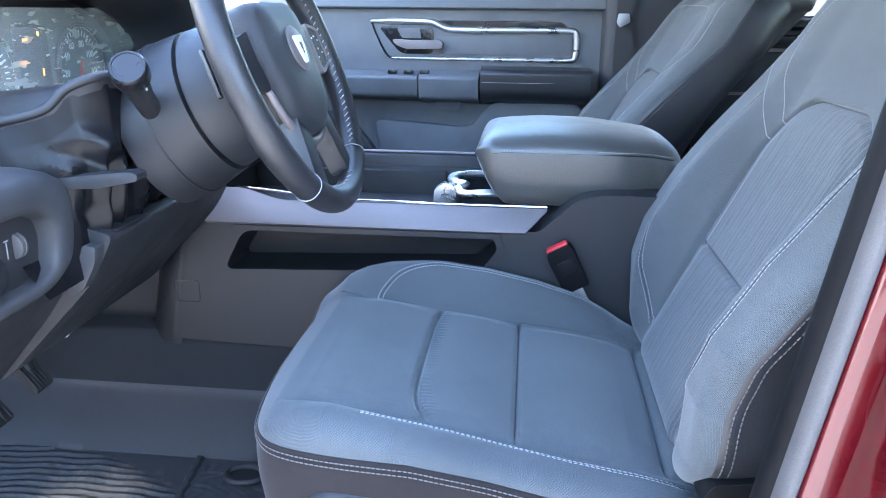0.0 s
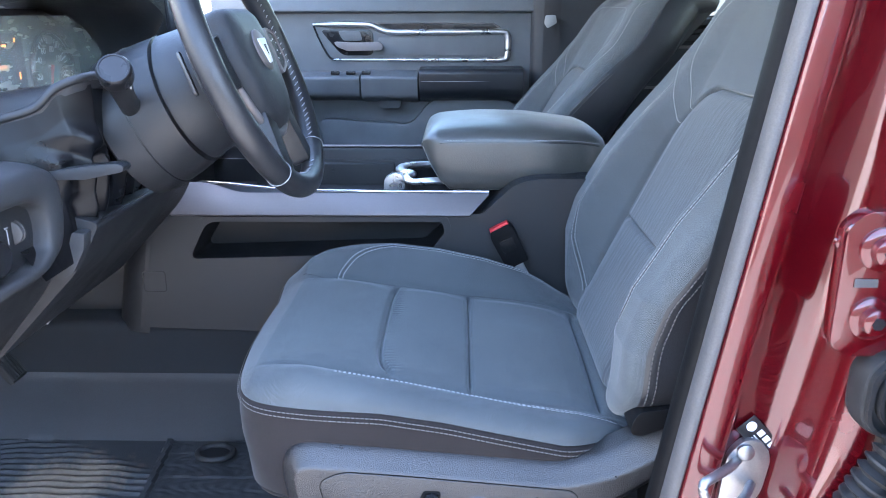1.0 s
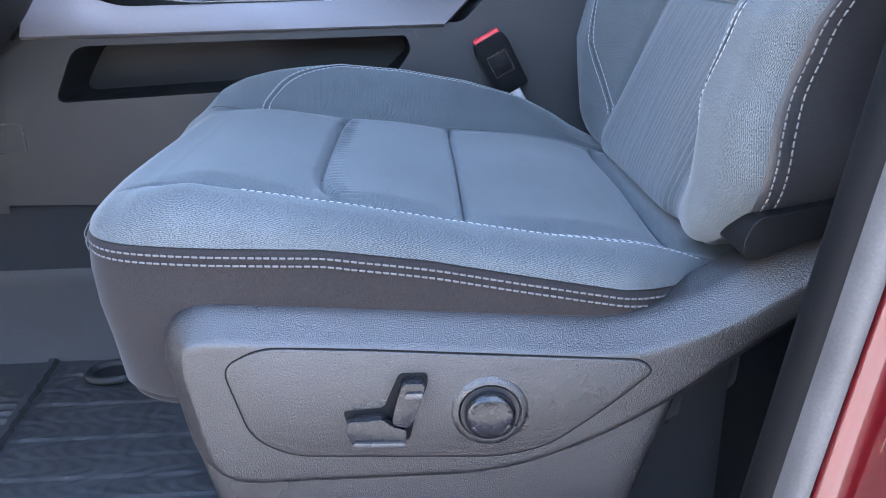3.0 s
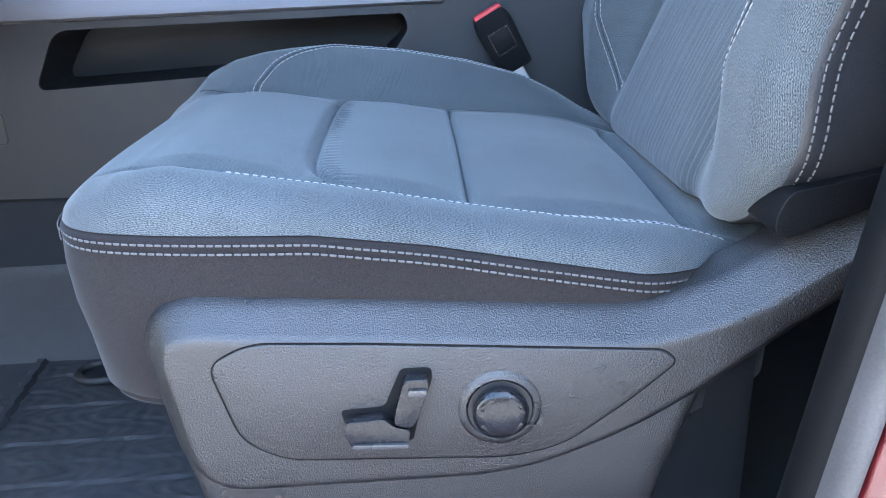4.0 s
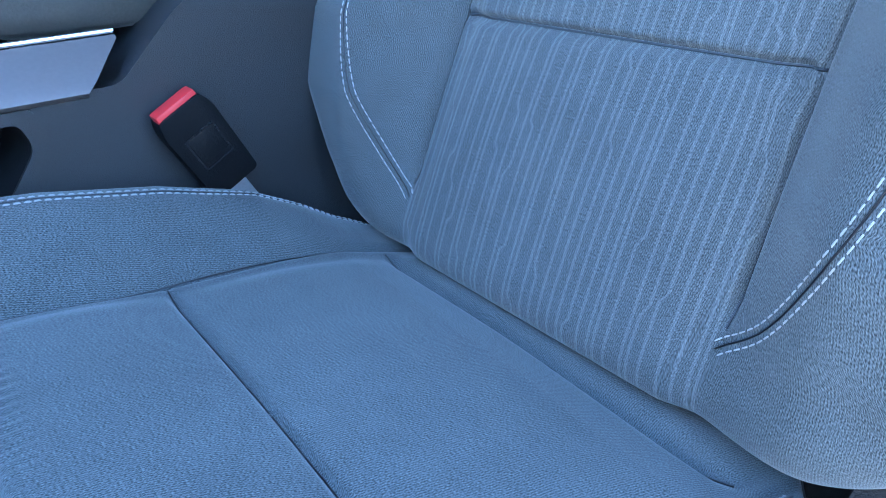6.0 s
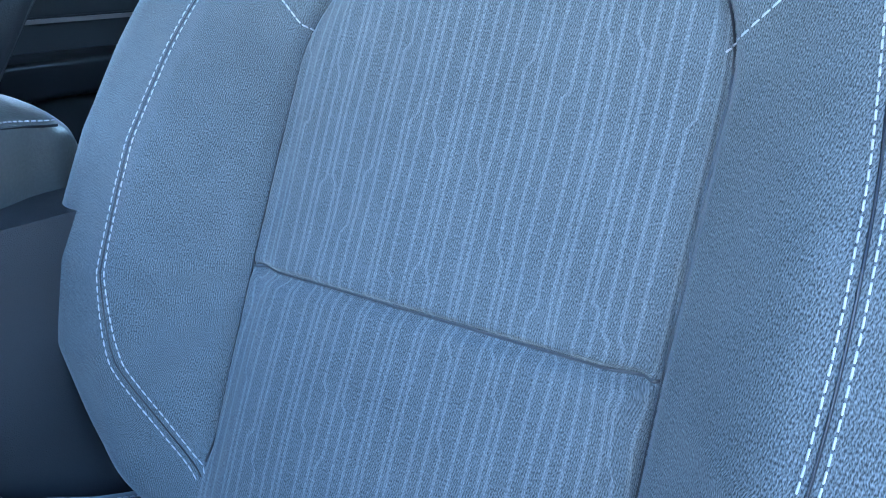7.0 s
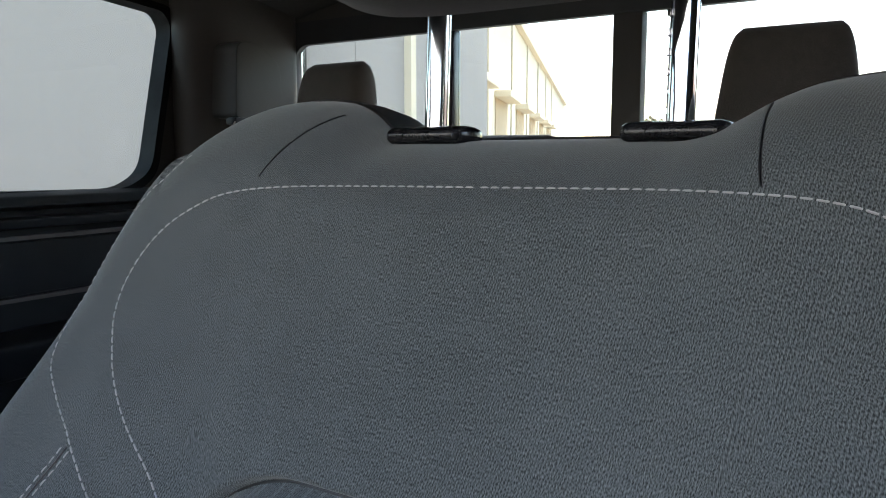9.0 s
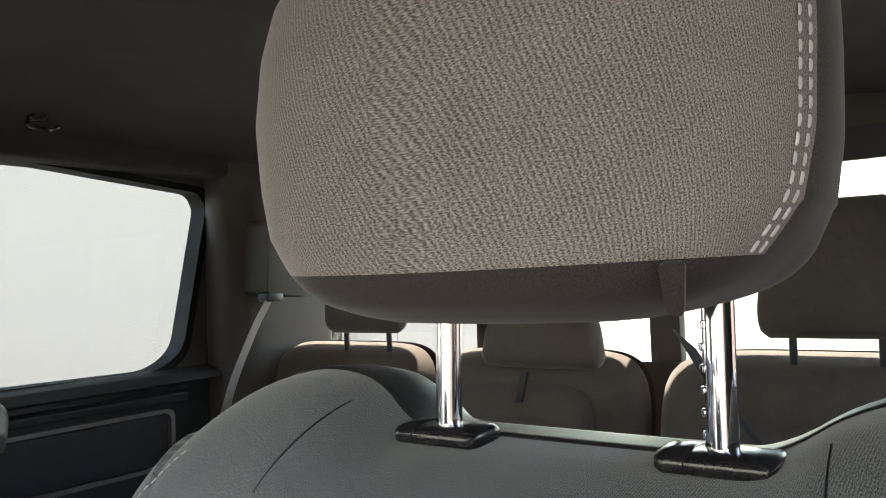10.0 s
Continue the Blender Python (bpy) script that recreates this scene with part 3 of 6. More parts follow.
def headrest(seat):
    """A padded cloth headrest on two chrome posts."""
    cz, hy, oy = 1.128, .159, .009
    cx = .815
    tilt = .12
    N = 90
    th = np.linspace(0, 2 * np.pi, N, endpoint=False)
    rows = []
    zt = np.linspace(1.0, 1.26, 521)

    def soften(zs, ws):
        return np.convolve(np.pad(np.interp(zt, zs, ws), 10, mode="edge"), np.ones(21) / 21, mode="valid")
    front_w = soften([1.010, 1.016, 1.022, 1.028, 1.035, 1.043, 1.06, 1.09, 1.13, 1.17, 1.20, 1.22, 1.232, 1.239, 1.246], [.020, .062, .094, .111, .122, .131, .145, .154, .160, .159, .152, .139, .118, .090, .03])
    back_w = soften([1.010, 1.016, 1.022, 1.030, 1.04, 1.06, 1.09, 1.13, 1.17, 1.20, 1.22, 1.232, 1.239, 1.246], [.020, .075, .110, .130, .141, .150, .156, .160, .159, .152, .139, .118, .090, .03])
    for z in np.concatenate([np.linspace(1.0165, 1.03, 8), np.linspace(1.032, 1.20, 40), np.linspace(1.203, 1.242, 14)]):
        w = np.interp(z, zt, front_w)
        d = np.interp(z, [1.016, 1.019, 1.025, 1.034, 1.042, 1.06, 1.10, 1.17, 1.20, 1.22, 1.235, 1.243], [.020, .034, .046, .053, .056, .059, .060, .060, .056, .047, .030, .010])
        c, s = np.cos(th), np.sin(th)
        ex = np.sign(c) * np.abs(c) ** .75 * d
        rear_w = np.interp(z, zt, back_w)
        ey = np.sign(s) * np.abs(s) ** .62 * (w + (np.maximum(rear_w, w) - w) * ss(-.2, .5, c))
        xx = cx + ex + (z - cz) * tilt + .012 * (ey / hy) ** 2
        rows.append(np.stack([xx, ey + np.interp(z, [1.03, 1.13], [.003, .014]), np.full(N, z) + .003 * (ey / hy) ** 2 * (z < 1.06)], -1))
    P = np.array(rows)
    v, f = loft(P)
    f = [list(q) for q in f]
    vv = np.asarray(v)
    cen = np.array([vv[q].mean(0) for q in f])
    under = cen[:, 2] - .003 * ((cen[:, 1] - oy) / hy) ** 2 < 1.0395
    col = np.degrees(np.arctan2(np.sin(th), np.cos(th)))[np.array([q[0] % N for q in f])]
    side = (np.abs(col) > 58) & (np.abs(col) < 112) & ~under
    head = part("headrest", (v, [q for q, u, w in zip(f, under, side) if not u and not w]), HEAD_CLOTH_LIT, seat, "grey cloth headrest on two chrome posts", sharp=0, lay=arc_lengths(np.roll(P, 23, 1))[::-1])
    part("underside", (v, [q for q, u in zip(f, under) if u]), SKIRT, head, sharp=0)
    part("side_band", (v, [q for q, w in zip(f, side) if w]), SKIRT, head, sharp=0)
    for s in (-1, 1):
        for deg in ((62, 70) if s < 0 else (84, 92)):
            k = int(round((180 - s * deg) / 360 * N)) % N
            q = smooth_line(P[10:56:3, k], 160)
            nn = np.tile((-.8, s * 1., 0), (160, 1))
            part("stitching", stitches(q + np.array((-.0006, s * .0008, 0)), nn, pitch=.0072, length=.0052), STITCH, head, smooth=False)
        y = s * .0785 - .0045
        post = part("post", tube([(.855, y, .935), (.8575, y, .985), (.861, y, 1.05)], .0078, 20), CHROME, head, "chrome headrest post")
        g = []
        for t, w, h in [(-.0290, .45, .45), (-.0275, .8, .8), (-.024, 1, 1), (.010, 1, 1), (.0105, .96, .95), (.0125, .96, .95), (.013, 1, 1), (.024, 1, 1), (.0275, .8, .8), (.029, .45, .45)]:
            aa = np.linspace(0, 2 * np.pi, 24, endpoint=False)
            g.append(np.stack([.853 + .0185 * w * np.sign(np.cos(aa)) * np.abs(np.cos(aa)) ** .8, np.full(24, y + t), .9475 + .0062 * h * np.sign(np.sin(aa)) * np.abs(np.sin(aa)) ** .7], -1))
        part("post_guide", loft(np.array(g)), GLOSSY, rest_of(seat), "black plastic headrest guide")
    for k in range(6):
        z = .957 + k * .0105
        part("notch", box((.852, -.0768, z), (.864, -.0749, z + .004), .0004, 1), CHROME, head)
    part("strap", moved(prism(round_poly([(-.102, .011), (-.092, .011), (-.091, -.010), (-.097, -.012)], .003), "x", -.0015, .0015, .001, 2), Matrix.Translation((.7575, 0, 1.031)) @ Matrix.Rotation(radians(-32), 4, "Y")), SKIRT, head, "short cloth strap under the headrest")


def rest_of(seat):
    return next(o for o in seat.children if o.name.split(".")[0] == "backrest")


driver_seat = front_seat("driver_seat", "charcoal cloth truck seat with pale double stitching")
passenger = copy_thing(driver_seat, pose(.176, .865, .10, 0, 3.2, 0) @ Matrix.Diagonal((1, -1, 1, 1)))
passenger.name = "passenger_seat"
tagged(passenger, "charcoal cloth passenger seat with pale double stitching")


# ---- the cab: floor, walls, roof ----
def holed(axis, at, thick, outer, holes, r=0.0):
    """A wall across an axis at a place, from strips round rounded openings. outer and holes: (u0, v0, u1, v1)."""
    bm = bmesh.new()
    us = sorted({outer[0], outer[2], *[h[0] for h in holes], *[h[2] for h in holes]})
    vs = sorted({outer[1], outer[3], *[h[1] for h in holes], *[h[3] for h in holes]})
    k = "xyz".index(axis)

    def pt(u, v, d):
        q = [u, v]
        q.insert(k, d)
        return q
    cells = set()
    for i in range(len(us) - 1):
        for j in range(len(vs) - 1):
            cu, cv = (us[i] + us[i + 1]) / 2, (vs[j] + vs[j + 1]) / 2
            if not any(h[0] < cu < h[2] and h[1] < cv < h[3] for h in holes):
                cells.add((i, j))
    cache = {}

    def vert(i, j, d):
        key = (i, j, d)
        if key not in cache:
            cache[key] = bm.verts.new(pt(us[i], vs[j], at + d))
        return cache[key]
    for i, j in cells:
        for d in (0, thick):
            q = [vert(i, j, d), vert(i + 1, j, d), vert(i + 1, j + 1, d), vert(i, j + 1, d)]
            bm.faces.new(q)
        for (di, dj, e) in ((-1, 0, ((i, j), (i, j + 1))), (1, 0, ((i + 1, j), (i + 1, j + 1))), (0, -1, ((i, j), (i + 1, j))), (0, 1, ((i, j + 1), (i + 1, j + 1)))):
            if (i + di, j + dj) not in cells:
                bm.faces.new([vert(*e[0], 0), vert(*e[1], 0), vert(*e[1], thick), vert(*e[0], thick)])
    bmesh.ops.recalc_face_normals(bm, faces=bm.faces)
    return bm


def rounded_rect(u0, v0, u1, v1, r, n=8):
    """Corner-rounded outline; r: one radius, or four for (u0v0, u1v0, u1v1, u0v1)."""
    rr = [r] * 4 if not isinstance(r, (list, tuple)) else r
    out = []
    for (cu, cv, a0, q) in ((u0, v0, 180, rr[0]), (u1, v0, 270, rr[1]), (u1, v1, 0, rr[2]), (u0, v1, 90, rr[3])):
        su, sv = (1 if cu == u0 else -1), (1 if cv == v0 else -1)
        for k in range(n + 1):
            a = radians(a0 + 90 * k / n)
            out.append((cu + su * q + q * math.cos(a), cv + sv * q + q * math.sin(a)))
    return out


def inset(poly, d):
    """A closed outline moved inwards by d."""
    p = np.array(poly, float)
    t = np.roll(p, -1, 0) - np.roll(p, 1, 0)
    n = np.stack([-t[:, 1], t[:, 0]], 1) / (np.linalg.norm(t, axis=1)[:, None] + 1e-12)
    area = np.sum(p[:, 0] * np.roll(p[:, 1], -1) - np.roll(p[:, 0], -1) * p[:, 1])
    return p + n * d * np.sign(area)


def soft_slab(poly, axis, face, back, r, seg=8):
    """A slab whose outline rolls over to its face with radius r."""
    k = "xyz".index(axis)
    sgn = 1 if back > face else -1
    loops = []
    for d, q in [(back, 0.0)] + [(face + sgn * r * (1 - math.sin(a)), r * (1 - math.cos(a))) for a in np.linspace(0, math.pi / 2, seg)]:
        loops.append([list(p[:k]) + [d] + list(p[k:]) for p in inset(poly, q).tolist()])
    return loft(np.array(loops))


def ring_frame(outer, inner, axis, lo, hi):
    """A frame between two outlines of as many points each."""
    k = "xyz".index(axis)

    def at(p, d):
        q = list(p)
        q.insert(k, d)
        return q
    L = np.array([[at(p, lo) for p in outer], [at(p, hi) for p in outer], [at(p, hi) for p in inner], [at(p, lo) for p in inner]])
    return grid(L, close_i=True, close_j=True)


MID = 0.44      # the truck's centre line
DOOR_Y = 1.25   # inner face of the passenger doors
ROOF = 1.40
REAR = 1.93     # inner face of the rear wall

floor_bm = box((-1.3, -.46, -.02), (REAR, 1.36, .045), 0)
floor = solo("floor", floor_bm, CARPET, "dark grey moulded cab floor carpet", "floor", "structure")
tunnel = solo("floor_tunnel", prism(round_poly([(.262, .03), (.266, .20), (.275, .30), (.60, .30), (.62, .20), (.625, .03)], .02), "x", -1.25, .62, 0), CARPET,
              "dark carpet over the centre tunnel", "floor", "structure")

# ceiling, crowned a little
yy, xx = np.meshgrid(np.linspace(-.40, 1.24, 24), np.linspace(.12, REAR + .05, 20), indexing="ij")
zz = ROOF - .09 * np.abs((yy - MID) / .82) ** 3 - .05 * ss(.5, .12, xx) - .06 * ss(1.5, 2.0, xx)
v0, f0 = grid(np.stack([xx, yy, zz], -1))
v1, f1 = grid(np.stack([xx, yy, zz + .05], -1))
ceiling = solo("ceiling", merge((v0, f0), flip((v1, f1))), HEADLINER, "grey cloth headliner of the cab", "ceiling", "structure")

roof = solo("roof", box((.05, -.52, 1.405), (REAR + .12, 1.37, 1.45), .02), PAINT, "red painted truck roof", "roof", "structure")
for nm, y0_, y1_ in (("trim_rail_far", 1.19, 1.33), ("trim_rail_near", -.52, -.385)):
    solo(nm, prism(round_poly([(y0_, 1.285), (y1_, 1.285), (y1_, 1.41), (y0_, 1.41)], .02), "x", .05, REAR + .05, 0), HEADLINER, "dark roof side rail trim", "trim", "structure")
# rear wall with the back window
rear = solo("wall_rear", holed("x", REAR, .05, (-.45, .0, 1.30, 1.36), [(-.31, .86, 1.19, 1.222)]), PILLARTRIM, "dark trimmed rear wall of the cab", "wall", "structure", smooth=False)
# passenger side
side = solo("wall_passenger", holed("y", DOOR_Y + .03, .06, (-1.3, .0, REAR, 1.36), [(-.42, .90, .50, 1.27), (.80, .83, 1.64, 1.33)]), PILLARTRIM,
            "dark trimmed passenger side of the cab with two door windows", "wall", "structure", smooth=False)
# driver's side behind the door opening
back_side = solo("wall_driver_rear", holed("y", -.50, .06, (.70, .0, REAR, 1.36), [(.90, .86, 1.56, 1.275)]), PILLARTRIM, "dark trimmed rear part of the driver's side", "wall", "structure", smooth=False)
firewall = solo("wall_front", box((-1.32, -.46, -.02), (-1.26, 1.3, .86), 0), CARPET, "dark firewall in front of the footwells", "wall", "structure")


def glass_material(name="window_glass", ior=1.45):
    m = bpy.data.materials.new(name)
    m.use_nodes = True
    nt = m.node_tree
    nt.nodes.clear()
    out = nt.nodes.new("ShaderNodeOutputMaterial")
    tr = nt.nodes.new("ShaderNodeBsdfTransparent")
    tr.inputs[0].default_value = (.86, .90, .88, 1)
    gl = nt.nodes.new("ShaderNodeBsdfGlossy")
    gl.inputs["Roughness"].default_value = .02
    fr = nt.nodes.new("ShaderNodeFresnel")
    fr.inputs["IOR"].default_value = ior
    mix = nt.nodes.new("ShaderNodeMixShader")
    nt.links.new(fr.outputs[0], mix.inputs[0])
    nt.links.new(tr.outputs[0], mix.inputs[1])
    nt.links.new(gl.outputs[0], mix.inputs[2])
    nt.links.new(mix.outputs[0], out.inputs[0])
    return m


GLASS = glass_material()


def grown(pts, k):
    c = np.mean(np.array(pts), 0)
    return [tuple(c + (np.array(p) - c) * k) for p in pts]


def door_window(name, outline, label):
    c = np.mean(np.array(outline), 0)
    w = thing(name, (c[0], DOOR_Y + .05, c[1]), label, "window", "", "structure")
    part("window_frame", ring_frame(grown(outline, 1.40 if name == "window_2" else 1.28), outline, "y", DOOR_Y + .012, DOOR_Y + .05), PILLARTRIM, w, "dark window surround")
    part("rubber_edge", ring_frame(grown(outline, 1.06), grown(outline, .985), "y", DOOR_Y + .004, DOOR_Y + .054), SEAL, w)
    pane = part("pane", prism(grown(outline, 1.02), "y", DOOR_Y + .055, DOOR_Y + .059, 0), GLASS, w)
    pane.visible_shadow = False
    return w


door_window("window_1", round_poly([(-.40, .930), (.46, .928), (.48, 1.24), (-.10, 1.28)], .05), "clear front passenger door window")
door_window("window_2", round_poly([(.90, .868), (1.472, .862), (1.538, .90), (1.608, 1.225), (1.588, 1.258), (.92, 1.312)], [.03, .10, .05, .05, .03, .03]), "clear rear passenger door window with rounded corner")

# rear window: three panes with two dark bars
rw = thing("window_3", (REAR, MID, .86), "three-pane sliding rear window with dark bars", "window", "", "structure")
for (a, b) in ((-.30, .278), (.338, .708), (.736, 1.18)):
    p_ = part("pane", box((REAR + .02, a, .862), (REAR + .024, b, 1.22), 0), GLASS, rw)
    p_.visible_shadow = False
part("bar", box((REAR - .004, .278, .86), (REAR + .03, .338, 1.22), .004), PILLARTRIM, rw)
part("bar", box((REAR - .004, .708, .86), (REAR + .03, .736, 1.22), .004), GLOSSY, rw)
part("window_frame", ring_frame(rounded_rect(-.36, .80, 1.24, 1.27, .05), rounded_rect(-.295, .866, 1.175, 1.214, .045), "x", REAR - .012, REAR + .004), RUBBER, rw)

# ---- passenger front door ----
door = thing("passenger_door", (.1, DOOR_Y, .2), "black passenger door panel with chrome-edged pull, closed", "door")
part("panel", prism(round_poly([(-.55, .10), (.56, .10), (.56, .935), (-.55, .935)], .03), "y", DOOR_Y, DOOR_Y + .045, .006), DOORTRIM, door)
part("belt_rail", prism(round_poly([(1.222, .882), (1.232, .930), (1.262, .942), (1.262, .876)], .006), "x", -.55, .555, 0), DOORTRIM, door, "soft black window sill rail")
ringline = smooth_line([(-.118, DOOR_Y - .006, .846), (-.03, DOOR_Y - .006, .847), (.050, DOOR_Y - .006, .845), (.075, DOOR_Y - .006, .836), (.100, DOOR_Y - .006, .827), (.14, DOOR_Y - .006, .8245), (.30, DOOR_Y - .006, .825), (.438, DOOR_Y - .006, .825), (.456, DOOR_Y - .006, .815),
                        (.459, DOOR_Y - .006, .785), (.457, DOOR_Y - .006, .758), (.440, DOOR_Y - .006, .746), (.30, DOOR_Y - .006, .745), (.10, DOOR_Y - .006, .745), (-.060, DOOR_Y - .006, .746)], 160)
part("trim_ring", tube(ringline, np.interp(np.linspace(0, 1, 160), [0, .05, .3, .55, .65, 1], [.003, .0085, .0085, .0078, .0052, .002]), 12), SATIN, door, "satin silver trim ring open at one end")
part("ring_edge", tube(smooth_line([(-.118, DOOR_Y - .002, .846), (-.10, DOOR_Y - .002, .80), (-.075, DOOR_Y - .002, .755), (-.055, DOOR_Y - .002, .744)], 20), .003, 8), GLOSSY, door)
part("speaker_grille", prism(round_poly([(-.42, .30), (-.10, .32), (-.09, .46), (-.20, .60), (-.42, .58)], .05), "y", DOOR_Y - .022, DOOR_Y + .01, .008), HARD, door, "dark speaker grille in the lower door")
part("pull_insert", prism(round_poly([(.075, .810), (.446, .810), (.446, .758), (.075, .758)], .006), "y", DOOR_Y - .004, DOOR_Y + .01, .002), DOORTRIM, door)
part("upper_inlay", prism(round_poly([(.075, .848), (.415, .846), (.432, .832), (.118, .832)], .005), "y", DOOR_Y - .006, DOOR_Y + .01, .002), GLOSSY, door, "glossy black inlay above the ring")
part("inlay_edge", tube([(.065, DOOR_Y - .006, .850), (.20, DOOR_Y - .006, .850), (.415, DOOR_Y - .006, .849), (.436, DOOR_Y - .006, .836)], .0016, 8), SILVER, door)
part("armrest_seam", tube([(.205, 1.143, .690), (.35, 1.143, .690), (.495, 1.144, .692)], .0012, 6), STITCH_DIM, door)
part("pull_tab", prism(round_poly([(.060, .650), (.150, .650), (.138, .606), (.082, .606)], .012), "y", DOOR_Y - .040, DOOR_Y - .02, .004), DOORTRIM, door)
part("handle_cup", prism(round_poly([(-.100, .832), (.060, .832), (.060, .757), (-.035, .757)], .02), "y", DOOR_Y - .002, DOOR_Y + .01, .002), GLOSSY, door)
part("door_handle", prism(round_poly([(-.056, .798), (.0, .795), (.080, .797), (.090, .788), (.086, .773), (-.015, .771), (-.046, .783)], .008), "y", DOOR_Y - .026, DOOR_Y - .006, .005), SILVER, door, "chrome inner door handle")
part("handle_pocket", prism(round_poly([(-.045, .828), (.02, .828), (.028, .800), (-.03, .800)], .008), "y", DOOR_Y - .006, DOOR_Y, .002), DOORTRIM, door)
part("armrest", prism(round_poly([(1.14, .715), (1.15, .724), (1.25, .728), (1.25, .62), (1.17, .640), (1.145, .66)], .014), "x", .20, .50, .012, 3), LEATHER, door, "padded black armrest")
part("switch_pod", prism(round_poly([(1.155, .702), (1.25, .712), (1.25, .625), (1.165, .645)], .012), "x", -.20, .025, .008), DOORTRIM, door)
part("grab_pod", prism(round_poly([(1.148, .703), (1.25, .716), (1.25, .620), (1.16, .640)], .012), "x", .03, .195, .008), DOORTRIM, door)
part("map_pocket", prism(round_poly([(-.11, .575), (.17, .555), (.23, .63), (.48, .63), (.50, .30), (-.05, .30)], .03), "y", DOOR_Y - .035, DOOR_Y + .01, .010), DOORTRIM, door)
for k in range(3):
    part("switch", box((-.06 + k * .045, 1.175, .706), (-.035 + k * .045, 1.20, .716), .002), GLOSSY, door)

# passenger rear door
rdoor = thing("rear_passenger_door", (1.2, DOOR_Y, .2), "black rear passenger door panel with silver strip, closed", "door")
part("panel", prism(round_poly([(.80, .10), (1.62, .10), (1.62, .862), (.80, .862)], .02), "y", DOOR_Y, DOOR_Y + .045, .006), HARD, rdoor)
part("belt_rail", prism(round_poly([(1.20, .842), (1.22, .860), (1.262, .868), (1.262, .83)], .006), "x", .80, 1.60, 0), SOFT, rdoor)
part("upper_ledge", prism(round_poly([(1.215, .818), (1.25, .822), (1.25, .80), (1.222, .80)], .005), "x", .82, 1.52, 0), SOFT, rdoor)
part("trim_ring", ring_frame(rounded_rect(.82, .66, 1.50, .785, .02), rounded_rect(.83, .668, 1.49, .777, .016), "y", DOOR_Y - .012, DOOR_Y + .004), SILVER, rdoor, "satin silver trim strip")
part("insert", prism(rounded_rect(.835, .672, 1.486, .773, .012), "y", DOOR_Y - .004, DOOR_Y + .01, .002), SOFT, rdoor)
part("armrest", prism(round_poly([(1.15, .60), (1.25, .61), (1.25, .52), (1.17, .53)], .014), "x", .90, 1.45, .010), LEATHER, rdoor)

# ---- the centre console ----
console = thing("centre_console", (.1, MID, .28), "black full-length centre console with silver strips and padded armrest", "console")
Y0 = .262
profile = round_poly([(-.300, .297), (.62, .27), (.62, .590), (.47, .592), (.42, .583), (.36, .525), (-.215, .525), (-.262, .50)], [.004, .01, .01, .03, .03, .01, .01, .01])
pocket = round_poly([(-.188, .437), (.262, .452), (.292, .492), (.285, .511), (-.150, .510)], [.018, .012, .012, .006, .02])


def console_side():
    """The near side, with the pocket cut through it."""
    bm = bmesh.new()
    o = [bm.verts.new((p[0], Y0, p[1])) for p in profile]
    i = [bm.verts.new((p[0], Y0, p[1])) for p in pocket]
    eo = [bm.edges.new((o[k], o[(k + 1) % len(o)])) for k in range(len(o))]
    ei = [bm.edges.new((i[k], i[(k + 1) % len(i)])) for k in range(len(i))]
    bmesh.ops.triangle_fill(bm, edges=eo + ei, use_beauty=True)
    back = [bm.verts.new((p[0], Y0 + .31, p[1])) for p in profile]
    for k in range(len(o)):
        j = (k + 1) % len(o)
        bm.faces.new((o[j], o[k], back[k], back[j]))
    bm.faces.new(back)
    bmesh.ops.recalc_face_normals(bm, faces=bm.faces)
    return bm


body = part("body", console_side(), HARD, console, "black grained console side with an open pocket", sharp=30)
deep = [(p[0] + (.008 if p[0] < 0 else -.008), p[1] + (.004 if p[1] < .48 else -.004)) for p in pocket]
part("pocket_liner", flip(loft(np.array([[(p[0], Y0 + .0005, p[1]) for p in pocket], [(p[0] * .5 + q[0] * .5, Y0 + .045, p[1]) for p, q in zip(pocket, deep)], [(p[0], Y0 + .085, p[1]) for p in deep]]), False)), LINING, body, sharp=0)
part("pocket_back", prism(deep, "y", Y0 + .083, Y0 + .088, 0), LINING, body)
part("pocket_rim", ring_frame(round_poly([(-.212, .421), (.268, .440), (.305, .492), (.296, .520), (-.166, .519)], [.02, .014, .014, .006, .022]), pocket, "y", Y0 - .004, Y0 + .002), HARD, body)
part("outlet_cover", ring_frame(rounded_rect(-.283, .370, -.239, .412, .006), rounded_rect(-.2815, .3715, -.2405, .4105, .005), "y", Y0 - .0015, Y0 + .001), GLOSSY, body)
part("front_edge", grid(np.array([[(np.interp(z, [.25, .297, .50, .525], [-.290, -.281, -.243, -.197]) - .085 * math.sin(a), Y0 - .0008 + .085 * (1 - math.cos(a)), z) for a in np.linspace(0, math.pi * .5, 24)] for z in np.linspace(.285, .520, 24)])), HARD, body, "rounded front edge of the console side")
part("front_recess", prism(round_poly([(.345, .27), (.365, .27), (.365, .58), (.348, .56)], .008), "x", -.62, -.31, .004), HARD, body)


def strip(y0, y1, x0, x1):
    """A satin strip that leans outwards along the console's edge."""
    xs = np.linspace(x0, x1, 40)
    rows = []
    for x in xs:
        lift = .020 * ss(-.08, -.17, x)
        top = .556 + lift
        s = 1 if y1 > y0 else -1
        e = .036 * ss(x1 - .10, x1, x)
        rows.append([(x - e, y0 + s * .004, .520), (x - e, y0, .524), (x - e * .8, y0 + s * .004, .530), (x, y1 - s * .004, top - .002), (x, y1, top), (x, y1 + s * .003, top - .006), (x - e, y1 + s * .003, .515)])
    return loft(np.array(rows))


